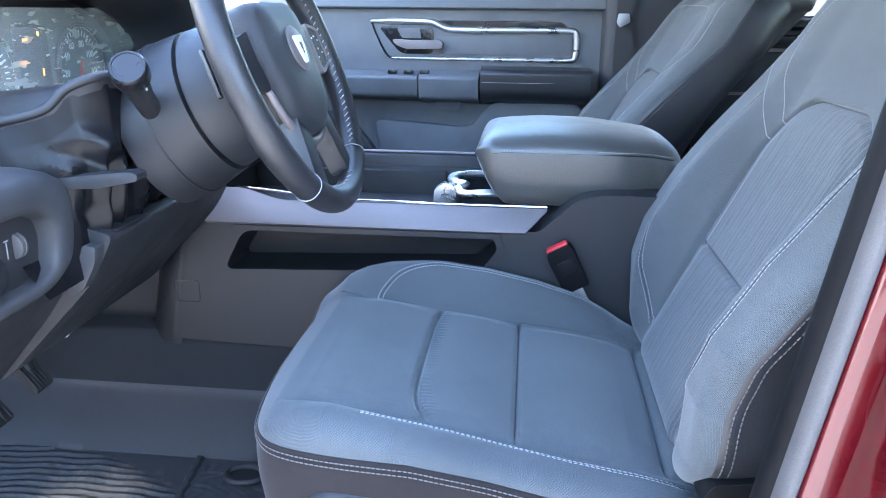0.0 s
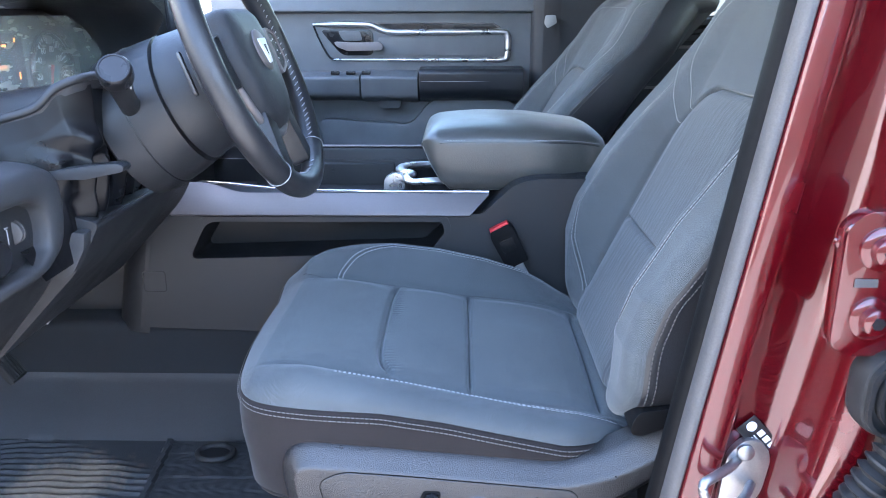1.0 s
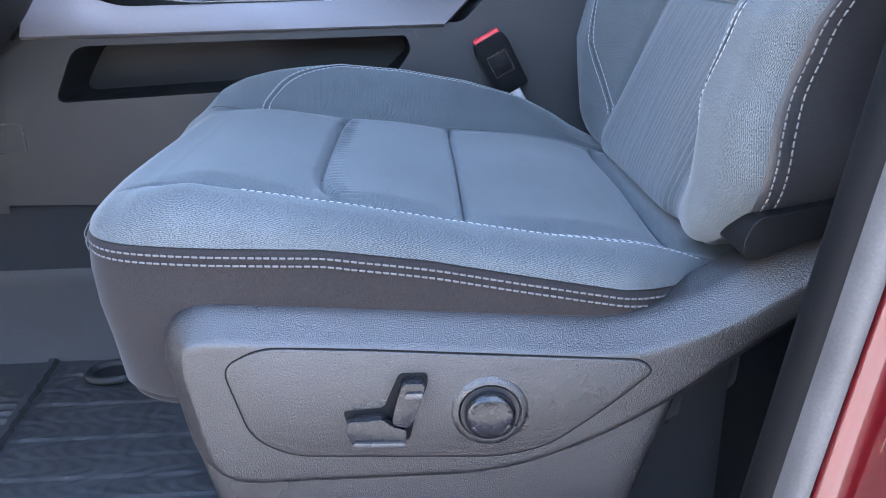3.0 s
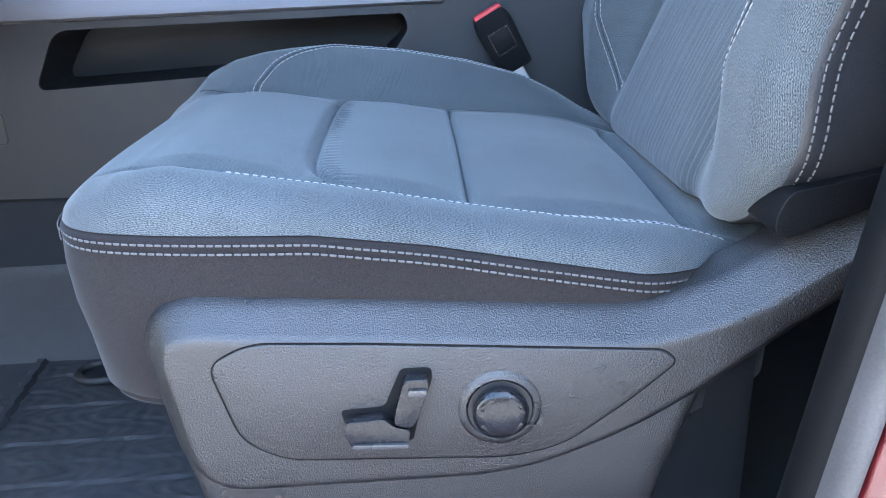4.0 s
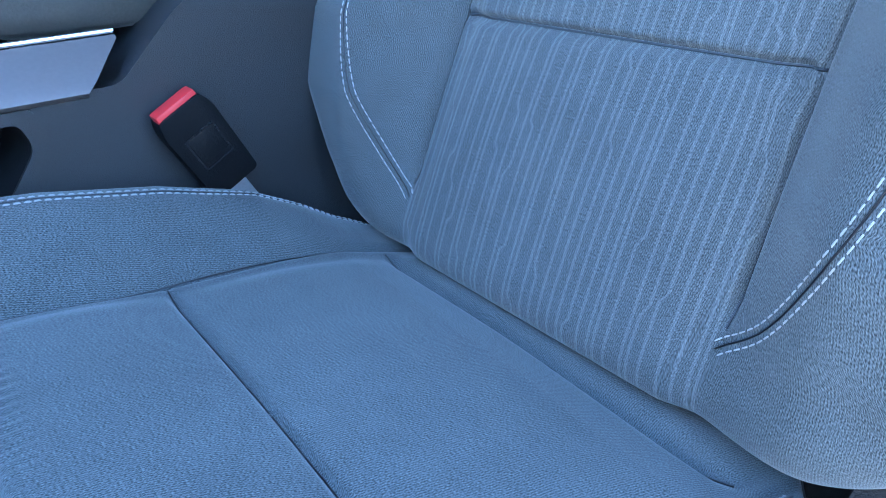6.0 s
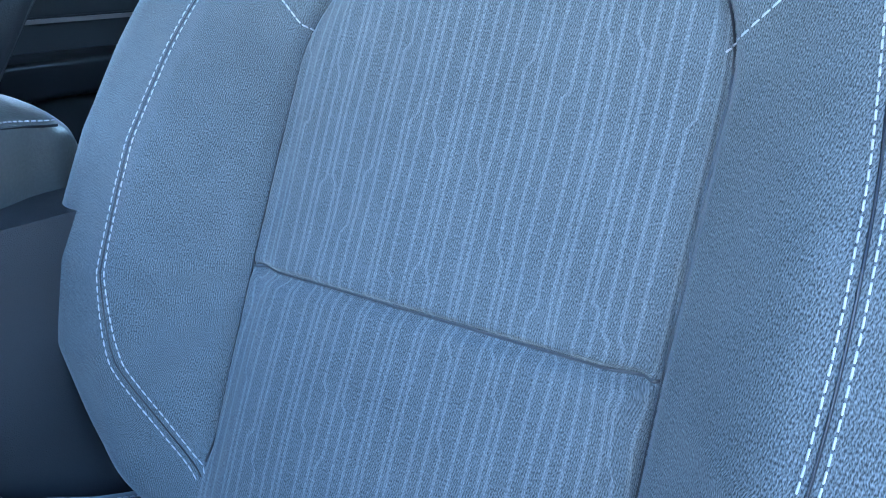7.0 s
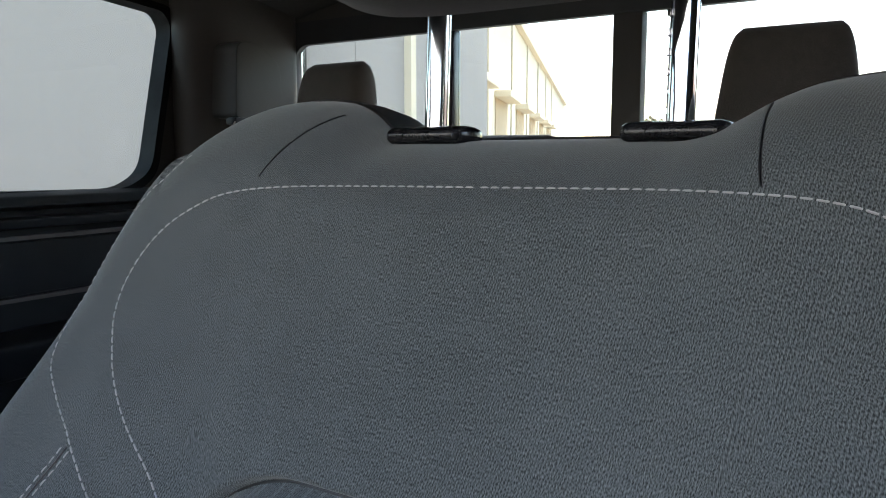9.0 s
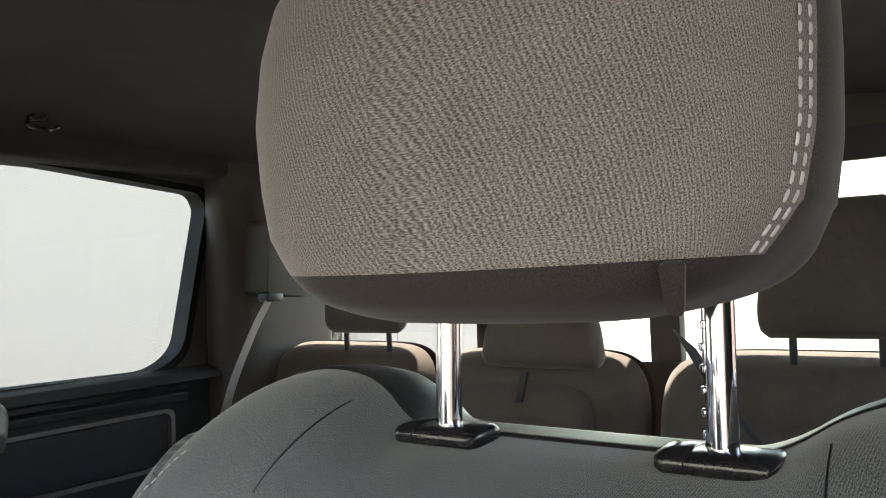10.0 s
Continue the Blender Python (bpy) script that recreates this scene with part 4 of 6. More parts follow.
part("silver_strip", strip(.256, .298, -.215, .372), SILVER, console, "satin silver console strip", sharp=50)
part("silver_strip", strip(.588, .546, -.215, .372), SILVER, console, "satin silver console strip")
part("edge_line", tube([(-.17, .300, .577), (-.10, .300, .571), (.0, .3005, .560), (.2, .3005, .5585), (.372, .3005, .5585)], .0022, 8), CHROME, console)
part("far_rail", prism(round_poly([(.545, .555), (.552, .598), (.575, .602), (.590, .560)], .006), "x", -.20, .30, .002), HARD, console)
part("far_rail_strip", tube([(-.20, .556, .601), (.30, .556, .601)], .003, 8), SILVER, console)
# tray between the strips
part("tray_floor", box((-.22, .356, .470), (.30, .548, .476), .002), RUBBER, console)
part("tray_wall", box((-.22, .540, .470), (.30, .547, .575), .002), HARD, console)
part("tray_front", box((-.24, .300, .470), (-.22, .548, .60), .004), HARD, console)
divider = part("divider", box((-.12, .512, .475), (.178, .530, .570), .003), RUBBER, console, "dark panel with small holes")
for x_ in (.045, .148):
    part("square_hole", box((x_ - .003, .5110, .553), (x_ + .003, .5125, .561), .0004, 1), BLACKP, divider)
# cup holder
cup_line = smooth_line([(.300, .362, .566), (.262, .356, .567), (.228, .364, .563), (.214, .385, .566), (.222, .405, .571), (.205, .425, .571), (.196, .455, .571), (.204, .488, .571), (.240, .505, .571), (.300, .508, .571)], 70)
cup = part("cup_holder", tube(cup_line, .0105, 14, flat=.62), SATIN, console, "curved silver cup holder ring")
part("cup_wall", grid(np.array([[(p[0] + .006, p[1], .560 - .07 * t) for t in np.linspace(0, 1, 4)] for p in cup_line])), LINING, cup, sharp=0)
part("cup_clip", prism(round_poly([(.168, .540), (.170, .566), (.186, .577), (.205, .574), (.212, .552), (.195, .538)], .005), "y", .372, .400, .003), SATIN, cup)
part("cup_base", box((.200, .365, .482), (.30, .50, .488), .002), LINING, cup)


def armrest_lid():
    """A padded lid with a rounded nose and a seam round its top."""
    rows = []
    for x in np.concatenate([np.linspace(.246, .30, 16), np.linspace(.32, .545, 8), np.linspace(.555, .600, 9)]):
        low = np.interp(x, [.246, .254, .265, .280, .297, .31], [.640, .622, .600, .576, .560, .557])
        top = np.interp(x, [.246, .249, .254, .262, .275, .30, .36, .45, .555, .58, .594, .600], [.643, .655, .664, .671, .676, .680, .684, .682, .668, .658, .648, .632])
        e = np.clip((x - .244) / .05, 0.02, 1) * 1.0
        hw = .158 * (.86 + .14 * (1 - (1 - e) ** 2.4)) * (1 - .10 * np.clip((x - .564) / .036, 0, 1) ** 2)
        cy, s = .462, low + (top - low) * .70
        arc = [(cy + hw * np.sign(math.cos(a)) * abs(math.cos(a)) ** .62, s + (top - s) * abs(math.sin(a)) ** .75) for a in np.linspace(0, math.pi, 25)]
        prof = [(cy - hw + .018, low), (cy + hw - .018, low), (cy + hw - .008, low + .006), (cy + hw - .003, low + (s - low) * .5)] + arc + [(cy - hw + .003, low + (s - low) * .5), (cy - hw + .008, low + .006)]
        near = .022 * ss(.50, .56, x)
        rows.append([(x, p[0] + (near if p[0] < cy else 0), p[1]) for p in prof])
    return loft(np.array(rows))


lid = part("armrest_lid", armrest_lid(), VINYL, console, "padded black leatherette armrest lid", sharp=0)
q = np.array([(x, .3055 + .022 * ss(.29, .25, x) ** 2 + .022 * ss(.50, .56, x), .6495 - .006 * ss(.30, .25, x) - .010 * ss(.50, .59, x)) for x in np.linspace(.256, .578, 60)])
part("seam", tube(q, .0012, 6), BLACKP, lid)
sq = np.array([(x, .3062 + .022 * ss(.29, .25, x) ** 2 + .022 * ss(.50, .56, x), .6535 - .006 * ss(.30, .25, x) - .010 * ss(.50, .59, x)) for x in np.linspace(.256, .578, 120)])
part("stitching", stitches(sq, np.tile((0, -.9, .45), (120, 1)), pitch=.005, length=.0038, width=.0006), STITCH_DIM, lid, smooth=False)

# seat belt buckle
def ring_frame_bm(u0, v0, u1, v1):
    """A thin raised rectangle, as a bmesh."""
    return mesh_bm(ring_frame(rounded_rect(u0, v0, u1, v1, .003), rounded_rect(u0 + .0015, v0 + .0015, u1 - .0015, v1 - .0015, .002), "y", -.0132, -.0118))


def mesh_bm(sheet):
    bm = bmesh.new()
    vs = [bm.verts.new(tuple(map(float, p))) for p in sheet[0]]
    for f in sheet[1]:
        bm.faces.new([vs[k] for k in f])
    return bm


buckle = thing("seat_belt_buckle", (.40, .245, .44), "black seat belt buckle with red release button", "buckle", "buckles")
BM = Matrix.Translation((.405, .243, .478)) @ Matrix.Rotation(radians(-28), 4, "Y")
part("housing", moved(prism(round_poly([(-.0225, -.045), (.021, -.045), (.023, .020), (.019, .032), (-.019, .032), (-.023, .020)], .005), "y", -.012, .012, .004), BM), SEAL, buckle)
part("plate_edge", moved(ring_frame_bm(-.014, -.020, .014, .010), BM), GLOSSY, buckle)
part("release_button", moved(box((-.0185, -.009, .026), (.0185, .009, .0365), .003), BM), RED, buckle, "red release button")
part("label_plate", moved(box((-.012, -.0125, -.015), (.012, -.010, .008), .001), BM), BOOT_HEM, buckle)
part("stalk", moved(box((-.008, -.004, -.10), (.008, .004, -.043), .002), BM), STEEL, buckle)

# ---- the plastic shield at the seat's side ----
SY = -.285


def side_shield():
    prof = round_poly([(.088, .371), (.30, .3545), (.450, .3420), (.510, .360), (.61, .421), (.72, .480), (.72, .400), (.60, .345), (.46, .243), (.36, .203), (.112, .203)],
                      [.060, .05, .05, .04, .05, .04, .04, .08, .08, .08, .05], 10)
    loops = []
    for y_, d_ in ((-.225, .0), (-.254, .0), (-.260, .0012), (-.266, .0050), (-.2715, .0098), (-.2765, .0142), (-.2805, .0175), (-.2835, .0200), (-.2848, .0222), (SY, .0250)):
        loops.append([(p_[0], y_, p_[1]) for p_ in inset(prof, d_).tolist()])
    return loft(np.array(loops))


shield = part("side_shield", side_shield(), HARD2, driver_seat, "black grained plastic seat side shield", sharp=60)
lower = round_poly([(.098, .30), (.40, .28), (.50, .29), (.47, .20), (.44, .10), (.14, .10)], .03, 6)
part("lower_shield", soft_slab(lower, "y", SY + .014, -.22, .012, 5), HARD2, driver_seat, "lower edge of the seat side shield", sharp=60)
part("backrest_foot", prism(round_poly([(.522, .410), (.530, .428), (.55, .430), (.60, .440), (.72, .500), (.72, .452), (.60, .421), (.56, .406), (.535, .396), (.523, .398)], .010), "y", -.288, -.18, .010, 4), BOOT_HEM, driver_seat, "black leatherette hem at the foot of the backrest")
panel = round_poly([(.145, .3262), (.174, .3413), (.252, .3360), (.4566, .3183), (.4665, .3083), (.4365, .2815), (.388, .246), (.351, .238), (.189, .247), (.160, .265)], [.012, .018, .02, .008, .008, .02, .02, .02, .02, .015], 6)
part("panel_groove", ring_frame(inset(panel, -.0006).tolist(), inset(panel, .0005).tolist(), "y", SY - .0003, SY + .002), SEAL, shield)
part("switch_panel", prism(inset(panel, .0007).tolist(), "y", SY - .0011, SY + .003, .0009, 2), HARD2, shield, sharp=60)
FACE = SY - .0011
part("switch_recess", soft_slab(round_poly([(.2310, .286), (.262, .2875), (.2750, .3165), (.2960, .316), (.2962, .306), (.2860, .280), (.2805, .2575), (.2365, .2590)], .004), "y", FACE - .0004, FACE + .002, .0006, 3), SEAL, shield, "dark gap round the seat switches")
slider = part("slider_switch", prism(round_poly([(.2335, .274), (.2350, .2825), (.262, .284), (.2685, .277), (.2790, .2740), (.2775, .2605), (.2385, .262)], .003), "y", FACE - .012, FACE, .0028, 3), GLOSSY, shield, "black power seat slider")
part("grip_edge", prism(round_poly([(.2390, .2660), (.2772, .2645), (.2770, .2612), (.2388, .2626)], .0012), "y", FACE - .0145, FACE - .010, .001), SATIN_BLACK, slider)
lever = part("recline_switch", prism(round_poly([(.2680, .279), (.2700, .290), (.2775, .3135), (.2935, .3130), (.2930, .305), (.2840, .281), (.2795, .2755)], .004), "y", FACE - .012, FACE, .0028, 3), GLOSSY, shield, "black backrest switch")
part("grip_edge", prism(round_poly([(.2800, .3065), (.2922, .3060), (.2912, .3015), (.2785, .3020)], .0012), "y", FACE - .0142, FACE - .010, .001), SATIN_BLACK, lever)
KM = Matrix.Translation((.3422, FACE, .280)) @ Matrix.Rotation(radians(90), 4, "X")
part("knob_bezel", placed(disc_stack([(.0305, -.001), (.0290, .0006), (.0265, .0022), (.0243, .0026), (.0228, .0016), (.0220, -.001)], 48), KM), HARD2, shield, "soft raised rim round the knob")
part("knob_gap", placed(disc_stack([(.0225, -.001), (.0225, .0020)], 40), KM), BLACKP, shield)
knob = part("lumbar_knob", placed(disc_stack([(.0192, .0), (.0196, .007), (.0188, .0098), (.0165, .0115), (.011, .0128), (.004, .0132)], 48), KM), GLOSSY, shield, "round black lumbar knob", sharp=60)
for a in range(4):
    m_ = KM @ Matrix.Rotation(radians(45 + 90 * a), 4, "Z")
    part("arrow_dimple", moved(prism(round_poly([(.0075, -.0035), (.0120, -.0062), (.0158, -.0058), (.0158, .0058), (.0120, .0062), (.0075, .0035)], .002), "z", .0090, .0122, .0010), m_), GLOSSY, knob)

# ---- the open doorway: B-pillar and seals ----
def pillar_x(z):
    return .534 + .155 * (z - .43)


pillar = thing("pillar_b", (.6, -.42, .1), "red painted door pillar with black and grey door seals", "pillar", "", "structure")


def sheet_up(section, z0=.0, z1=1.36, n=40):
    rows = []
    for z in np.linspace(z0, z1, n):
        rows.append([(pillar_x(z) + p[0], p[1], z) for p in section])
    return grid(np.array(rows))


sec = smooth_line([(.016, -.352), (.003, -.358), (-.001, -.372), (.002, -.384), (.009, -.388), (.014, -.380), (.016, -.36)], 24)
part("rubber_seal", sheet_up(sec), SEAL, pillar, "black rubber door seal")
sec = smooth_line([(.006, -.384), (.007, -.398), (.012, -.406), (.018, -.405), (.021, -.394)], 14)
part("grey_strip", sheet_up(sec), GREYSEAL, pillar, "grey weatherstrip")
sec = smooth_line([(.018, -.396), (.0195, -.4065), (.0235, -.4105), (.034, -.4110), (.047, -.4095), (.0525, -.405), (.056, -.396), (.064, -.391), (.082, -.389), (.099, -.391), (.109, -.399), (.116, -.413), (.121, -.434), (.126, -.450), (.134, -.461), (.144, -.466), (.156, -.466), (.172, -.462), (.22, -.462), (.32, -.464), (.42, -.50), (.48, -.56)], 150)
zs = np.linspace(.0, 1.36, 90)
rows = []
for z in zs:
    flare = .030 * ss(.50, .40, z) + .030 * ss(.74, .84, z)
    swell = np.array([ss(.105, .137, p[0]) for p in sec])
    rows.append([(pillar_x(z) + p[0] - flare * k * .6, p[1] - .02 * k * ss(.74, .86, z), z) for p, k in zip(sec, swell)])
jamb = part("jamb", grid(np.array(rows)), PAINT, pillar, "glossy dark red painted jamb")
part("inner_trim", sheet_up(smooth_line([(.014, -.352), (.04, -.350), (.12, -.352), (.20, -.37)], 16)), SOFT, pillar)
# striker on its plate
plate_m = Matrix.Translation((.613, -.394, .420)) @ Matrix.Rotation(radians(8), 4, "Y")
striker = part("striker_plate", moved(prism(round_poly([(-.018, -.042), (.010, -.046), (.024, -.020), (.024, .024), (.010, .040), (-.008, .040), (-.022, .018)], .010), "y", -.006, .004, .002), plate_m), STEEL, pillar, "steel striker plate with loop")
part("striker_loop", tube(smooth_line([(.606, -.398, .436), (.590, -.420, .441), (.566, -.446, .447), (.553, -.455, .444), (.556, -.457, .430), (.568, -.455, .414), (.582, -.446, .408), (.606, -.424, .408), (.622, -.400, .408)], 60), .0050, 14), STEEL, striker)
part("bolt", placed(disc_stack([(.009, 0), (.009, .004), (.006, .006)], 16), Matrix.Translation((.6115, -.400, .447)) @ Matrix.Rotation(radians(90), 4, "X")), STEEL, striker)
# black label with plain marks
lab = Matrix.Translation((.628, -.3925, .458)) @ Matrix.Rotation(radians(4), 4, "Z") @ Matrix.Rotation(radians(48), 4, "Y")
tag = part("label", moved(box((-.026, -.0008, -.012), (.026, .0008, .012), .0006, 1), lab), BLACKP, pillar, "small black label with white marks")
part("mark", placed(disc_stack([(.0055, 0), (.0055, .0006)], 20), lab @ Matrix.Translation((-.018, -.0009, .002)) @ Matrix.Rotation(radians(90), 4, "X")), WHITEP, tag)
for k in range(3):
    part("mark", moved(box((-.008 + k * .0095, -.0015, .001), (-.001 + k * .0095, -.0008, .008), .0003, 1), lab), WHITEP, tag)
for k in range(3):
    part("print_bar", moved(box((-.008, -.0013, -.003 - k * .0028), (.019 - k * .004, -.0008, -.0018 - k * .0028), .0002, 1), lab), WHITEP, tag)
stk = Matrix.Translation((.6135, -.3930, .330)) @ Matrix.Rotation(radians(10), 4, "Y") @ Matrix.Rotation(radians(4), 4, "Z")
sticker = part("tyre_sticker", moved(box((-.020, -.0008, -.034), (.020, .0008, .032), .0004, 1), stk), WHITEP, pillar, "white sticker with a yellow edge")
part("sticker_edge", moved(box((-.0205, -.0014, -.034), (-.0165, -.0009, .032), .0002, 1), stk), YELLOWP, sticker)
for k in range(6):
    part("print_bar", moved(box((-.013, -.0014, .022 - k * .009), (.015 - (k % 3) * .004, -.0009, .0245 - k * .009), .0002, 1), stk), STITCH_DIM, sticker)
# rear door hinge with two bolts, and the rubber cable boot
hinge = part("hinge_plate", prism(round_poly([(.640, .600), (.640, .705), (.655, .720), (.735, .720), (.735, .590), (.655, .590)], .008), "y", -.476, -.458, .004), PAINT, pillar, "red painted rear door hinge")
for z in (.688, .626):
    bm_ = Matrix.Translation((.671, -.476, z)) @ Matrix.Rotation(radians(90), 4, "X")
    bolt = part("bolt", placed(disc_stack([(.019, 0), (.019, .003), (.016, .005), (.0125, .0055), (.0115, .013), (.009, .0145)], 28), bm_), PAINT, hinge)
    part("bolt_socket", placed(disc_stack([(.006, .0142), (.006, .0150)], 6), bm_), BLACKP, bolt)
part("print_bar", box((.652, -.4775, .654), (.672, -.4765, .662), .0004, 1), GREYSEAL, hinge)
part("weld_stud", placed(disc_stack([(.006, 0), (.005, .003), (.002, .004)], 14), Matrix.Translation((.642, -.4625, .690)) @ Matrix.Rotation(radians(90), 4, "X")), PAINT, pillar)
boot = part("cable_boot", prism(rounded_rect(.668, .515, .76, .598, .03), "y", -.49, -.458, .008), RUBBER, pillar, "ribbed black rubber cable boot")
for k in range(4):
    a_ = .004 + k * .008
    part("boot_rib", ring_frame(rounded_rect(.668 + a_, .515 + a_, .76, .598 - a_, .026), rounded_rect(.671 + a_, .518 + a_, .76, .595 - a_, .024), "y", -.496 - .003 * k, -.486), RUBBER, boot)
q_ = smooth_line([(.655, -.49, .36), (.668, -.50, .43), (.690, -.505, .49), (.72, -.50, .53)], 90)
part("bellows", tube(q_, .020 + .0035 * np.sin(np.arange(90) * 1.4), 16), RUBBER, boot)
sill = solo("door_sill", prism(round_poly([(-.56, -.02), (-.56, .10), (-.44, .115), (-.36, .09), (-.34, -.02)], .02), "x", -1.2, .60, 0), PAINT, "red painted door sill", "sill", "structure")

rear_door = thing("rear_driver_door", (.9, -.57, .1), "glossy red rear door beside the door pillar, closed", "door")
part("skin", prism(round_poly([(.665, .10), (.668, .45), (.680, .58), (.725, .72), (.765, .90), (1.62, .90), (1.62, .10)], .02), "y", -.60, -.545, .012, 3), PAINT, rear_door)
part("upper_frame", ring_frame([(.765, .90), (1.62, .90), (1.60, 1.32), (.86, 1.34)], [(.82, .91), (1.56, .91), (1.54, 1.28), (.89, 1.30)], "y", -.59, -.55), PAINT, rear_door)

# ---- floor mat ----
def mat_sheet():
    """A deep rubber tray: ribs under the heels, a scaled field behind a ridge, raised edge along the tunnel."""
    xs, ys = np.linspace(-.95, .16, 330), np.concatenate([np.linspace(-.34, .248, 230), np.linspace(.250, .268, 14)])
    X, Y = np.meshgrid(xs, ys, indexing="ij")
    Z = .056 + np.interp(Y, [-.34, -.325, .246, .253, .259, .264, .268], [.02, .0, .0, .05, .130, .142, .136])
    ridge = X - (-.26 - .105 * (Y - .246))
    flat = ss(.248, .242, Y)
    ribs = .0032 * np.clip(np.sin(2 * np.pi * (Y + .35 * (X + .42) ** 2 + .002 * np.sin(X * 61)) / .019) * 1.6, -1, 1) * ss(.0, .03, .250 - .49 * (X + .467) - Y)
    row = np.floor(Y / .040)
    u, w = (X / .066 + .5 * row) % 1.0, (Y / .040) % 1.0
    cell = np.floor(X / .066 + .5 * row)
    tip = .5 + .5 * np.sin(cell * 12.9 + row * 78.2)
    scale = (.0012 + .0020 * tip) * np.sqrt(np.clip(1 - ((u - .5) / .5) ** 2, 0, 1)) * (1 - w) ** .7 + .0007 * np.sin(X * 190 + 4 * np.sin(Y * 83)) * np.sin(Y * 150 + 3 * np.sin(X * 40))
    Z = Z + flat * np.where(ridge < -.006, ribs * ss(.30, .26, np.abs(Y)), np.where(ridge > .006, scale * ss(.10, .08, X), .008))
    return grid(np.stack([X, Y, Z], -1))


MAT_RUBBER = surface("floor_mat_rubber", (0.032, 0.033, 0.036), 0.55, spec=0.4, grain=500, relief=0.3)


def dirty_rubber():
    m = MAT_RUBBER
    nt = m.node_tree
    b = nt.nodes["Principled BSDF"]
    old = b.inputs["Base Color"].links[0].from_socket
    tc = nt.nodes.new("ShaderNodeTexCoord")
    n1 = node(nt, "ShaderNodeTexNoise", Scale=9.0, Detail=8.0, Roughness=.75)
    nt.links.new(tc.outputs["Object"], n1.inputs["Vector"])
    spot = nt.nodes.new("ShaderNodeVectorMath")
    spot.operation = "DISTANCE"
    spot.inputs[1].default_value = (-.10, .10, .01)
    nt.links.new(tc.outputs["Object"], spot.inputs[0])
    near = node(nt, "ShaderNodeMapRange", From_Min=.04, From_Max=.17, To_Min=.27, To_Max=-.12)
    nt.links.new(spot.outputs["Value"], near.inputs["Value"])
    su = nt.nodes.new("ShaderNodeMath")
    su.operation = "ADD"
    nt.links.new(n1.outputs["Fac"], su.inputs[0])
    nt.links.new(near.outputs[0], su.inputs[1])
    r = node(nt, "ShaderNodeMapRange", From_Min=.54, From_Max=.72, To_Min=0, To_Max=.8)
    nt.links.new(su.outputs[0], r.inputs["Value"])
    mix = nt.nodes.new("ShaderNodeMix")
    mix.data_type = "RGBA"
    mix.inputs["B"].default_value = (.16, .12, .085, 1)
    nt.links.new(r.outputs[0], mix.inputs["Factor"])
    nt.links.new(old, mix.inputs["A"])
    nt.links.new(mix.outputs["Result"], b.inputs["Base Color"])


dirty_rubber()
mat = thing("floor_mat", (-.3, 0, .056), "black rubber floor mat with ribs and dried mud", "mat")
part("tray", mat_sheet(), MAT_RUBBER, mat, sharp=50)
ring = np.array([(-.152 + .034 * math.cos(a), .190 + .026 * math.sin(a), .066) for a in np.linspace(0, 2 * math.pi, 40, endpoint=False)])
part("post_ring", tube(ring, .006, 10, closed=True), RUBBER, mat, "round raised mat fastener ring")
part("post_hole", placed(disc_stack([(.030, 0), (.030, .002)], 30), Matrix.Translation((-.152, .19, .062))), BLACKP, mat)

# ---- pedals ----
for nm, lab_, c, w, h in (("brake_pedal", "black ribbed rubber brake pedal", (-.47, -.015, .275), .075, .05), ("accelerator_pedal", "black ribbed accelerator pedal", (-.475, .108, .285), .045, .06)):
    pd = thing(nm, c, lab_, "pedal", "pedals")
    M_ = Matrix.Translation(c) @ Matrix.Rotation(radians(-38), 4, "Y")
    part("pad", moved(box((-.006, -w / 2, -h / 2), (.006, w / 2, h / 2), .005), M_), RUBBER, pd)
    for k in range(6):
        y_ = -w / 2 + w * (k + .5) / 6
        part("rib", moved(box((.004, y_ - w * .045, -h * .42), (.009, y_ + w * .045, h * .42), .001, 1), M_), RUBBER, pd)
    part("arm", tube(smooth_line([(c[0] - .006, c[1], c[2] + .01), (c[0] - .05, c[1], c[2] + .12), (c[0] - .12, c[1], .64)], 16), .009, 10), HARD, pd)

# ---- dashboard ----
dash = thing("dashboard", (-.4, .3, .4), "black soft-touch dashboard with driver's instrument hood", "dashboard")
part("upper_body", prism(round_poly([(-1.24, .60), (-.42, .58), (-.34, .66), (-.33, .74), (-.40, .84), (-1.2, .88)], [.02, .06, .04, .05, .05, .02]), "y", -.45, 1.24, .01), SOFT, dash)
radii = [.01, .03, .03, .03, .025, .02, .01]
end_o = np.array(round_poly([(-.46, .566), (-.215, .570), (-.160, .598), (-.142, .645), (-.152, .692), (-.20, .710), (-.46, .716)], radii))
end_i = np.array(round_poly([(-.45, .586), (-.238, .588), (-.210, .600), (-.203, .632), (-.209, .656), (-.240, .668), (-.45, .672)], [.004, .012, .012, .012, .012, .012, .004]))
loops = [np.column_stack([np.full(len(end_o), -.46), end_o])]
for t_, x_ in ((0, -.225), (.05, -.206), (.14, -.193), (.28, -.185), (.5, -.181), (.8, -.181), (.94, -.183), (1.0, -.188), (1.04, -.197), (1.06, -.206)):
    loops.append(np.column_stack([np.full(len(end_o), x_), end_o * (1 - t_) + end_i * t_]))
part("left_end", loft(np.array(loops)), SOFT, dash, "padded lower corner of the dashboard", sharp=60)
plate = part("switch_plate", prism([tuple(p) for p in end_i], "x", -.2055, -.2035, 0), HARD, dash, "recessed dark switch plate")
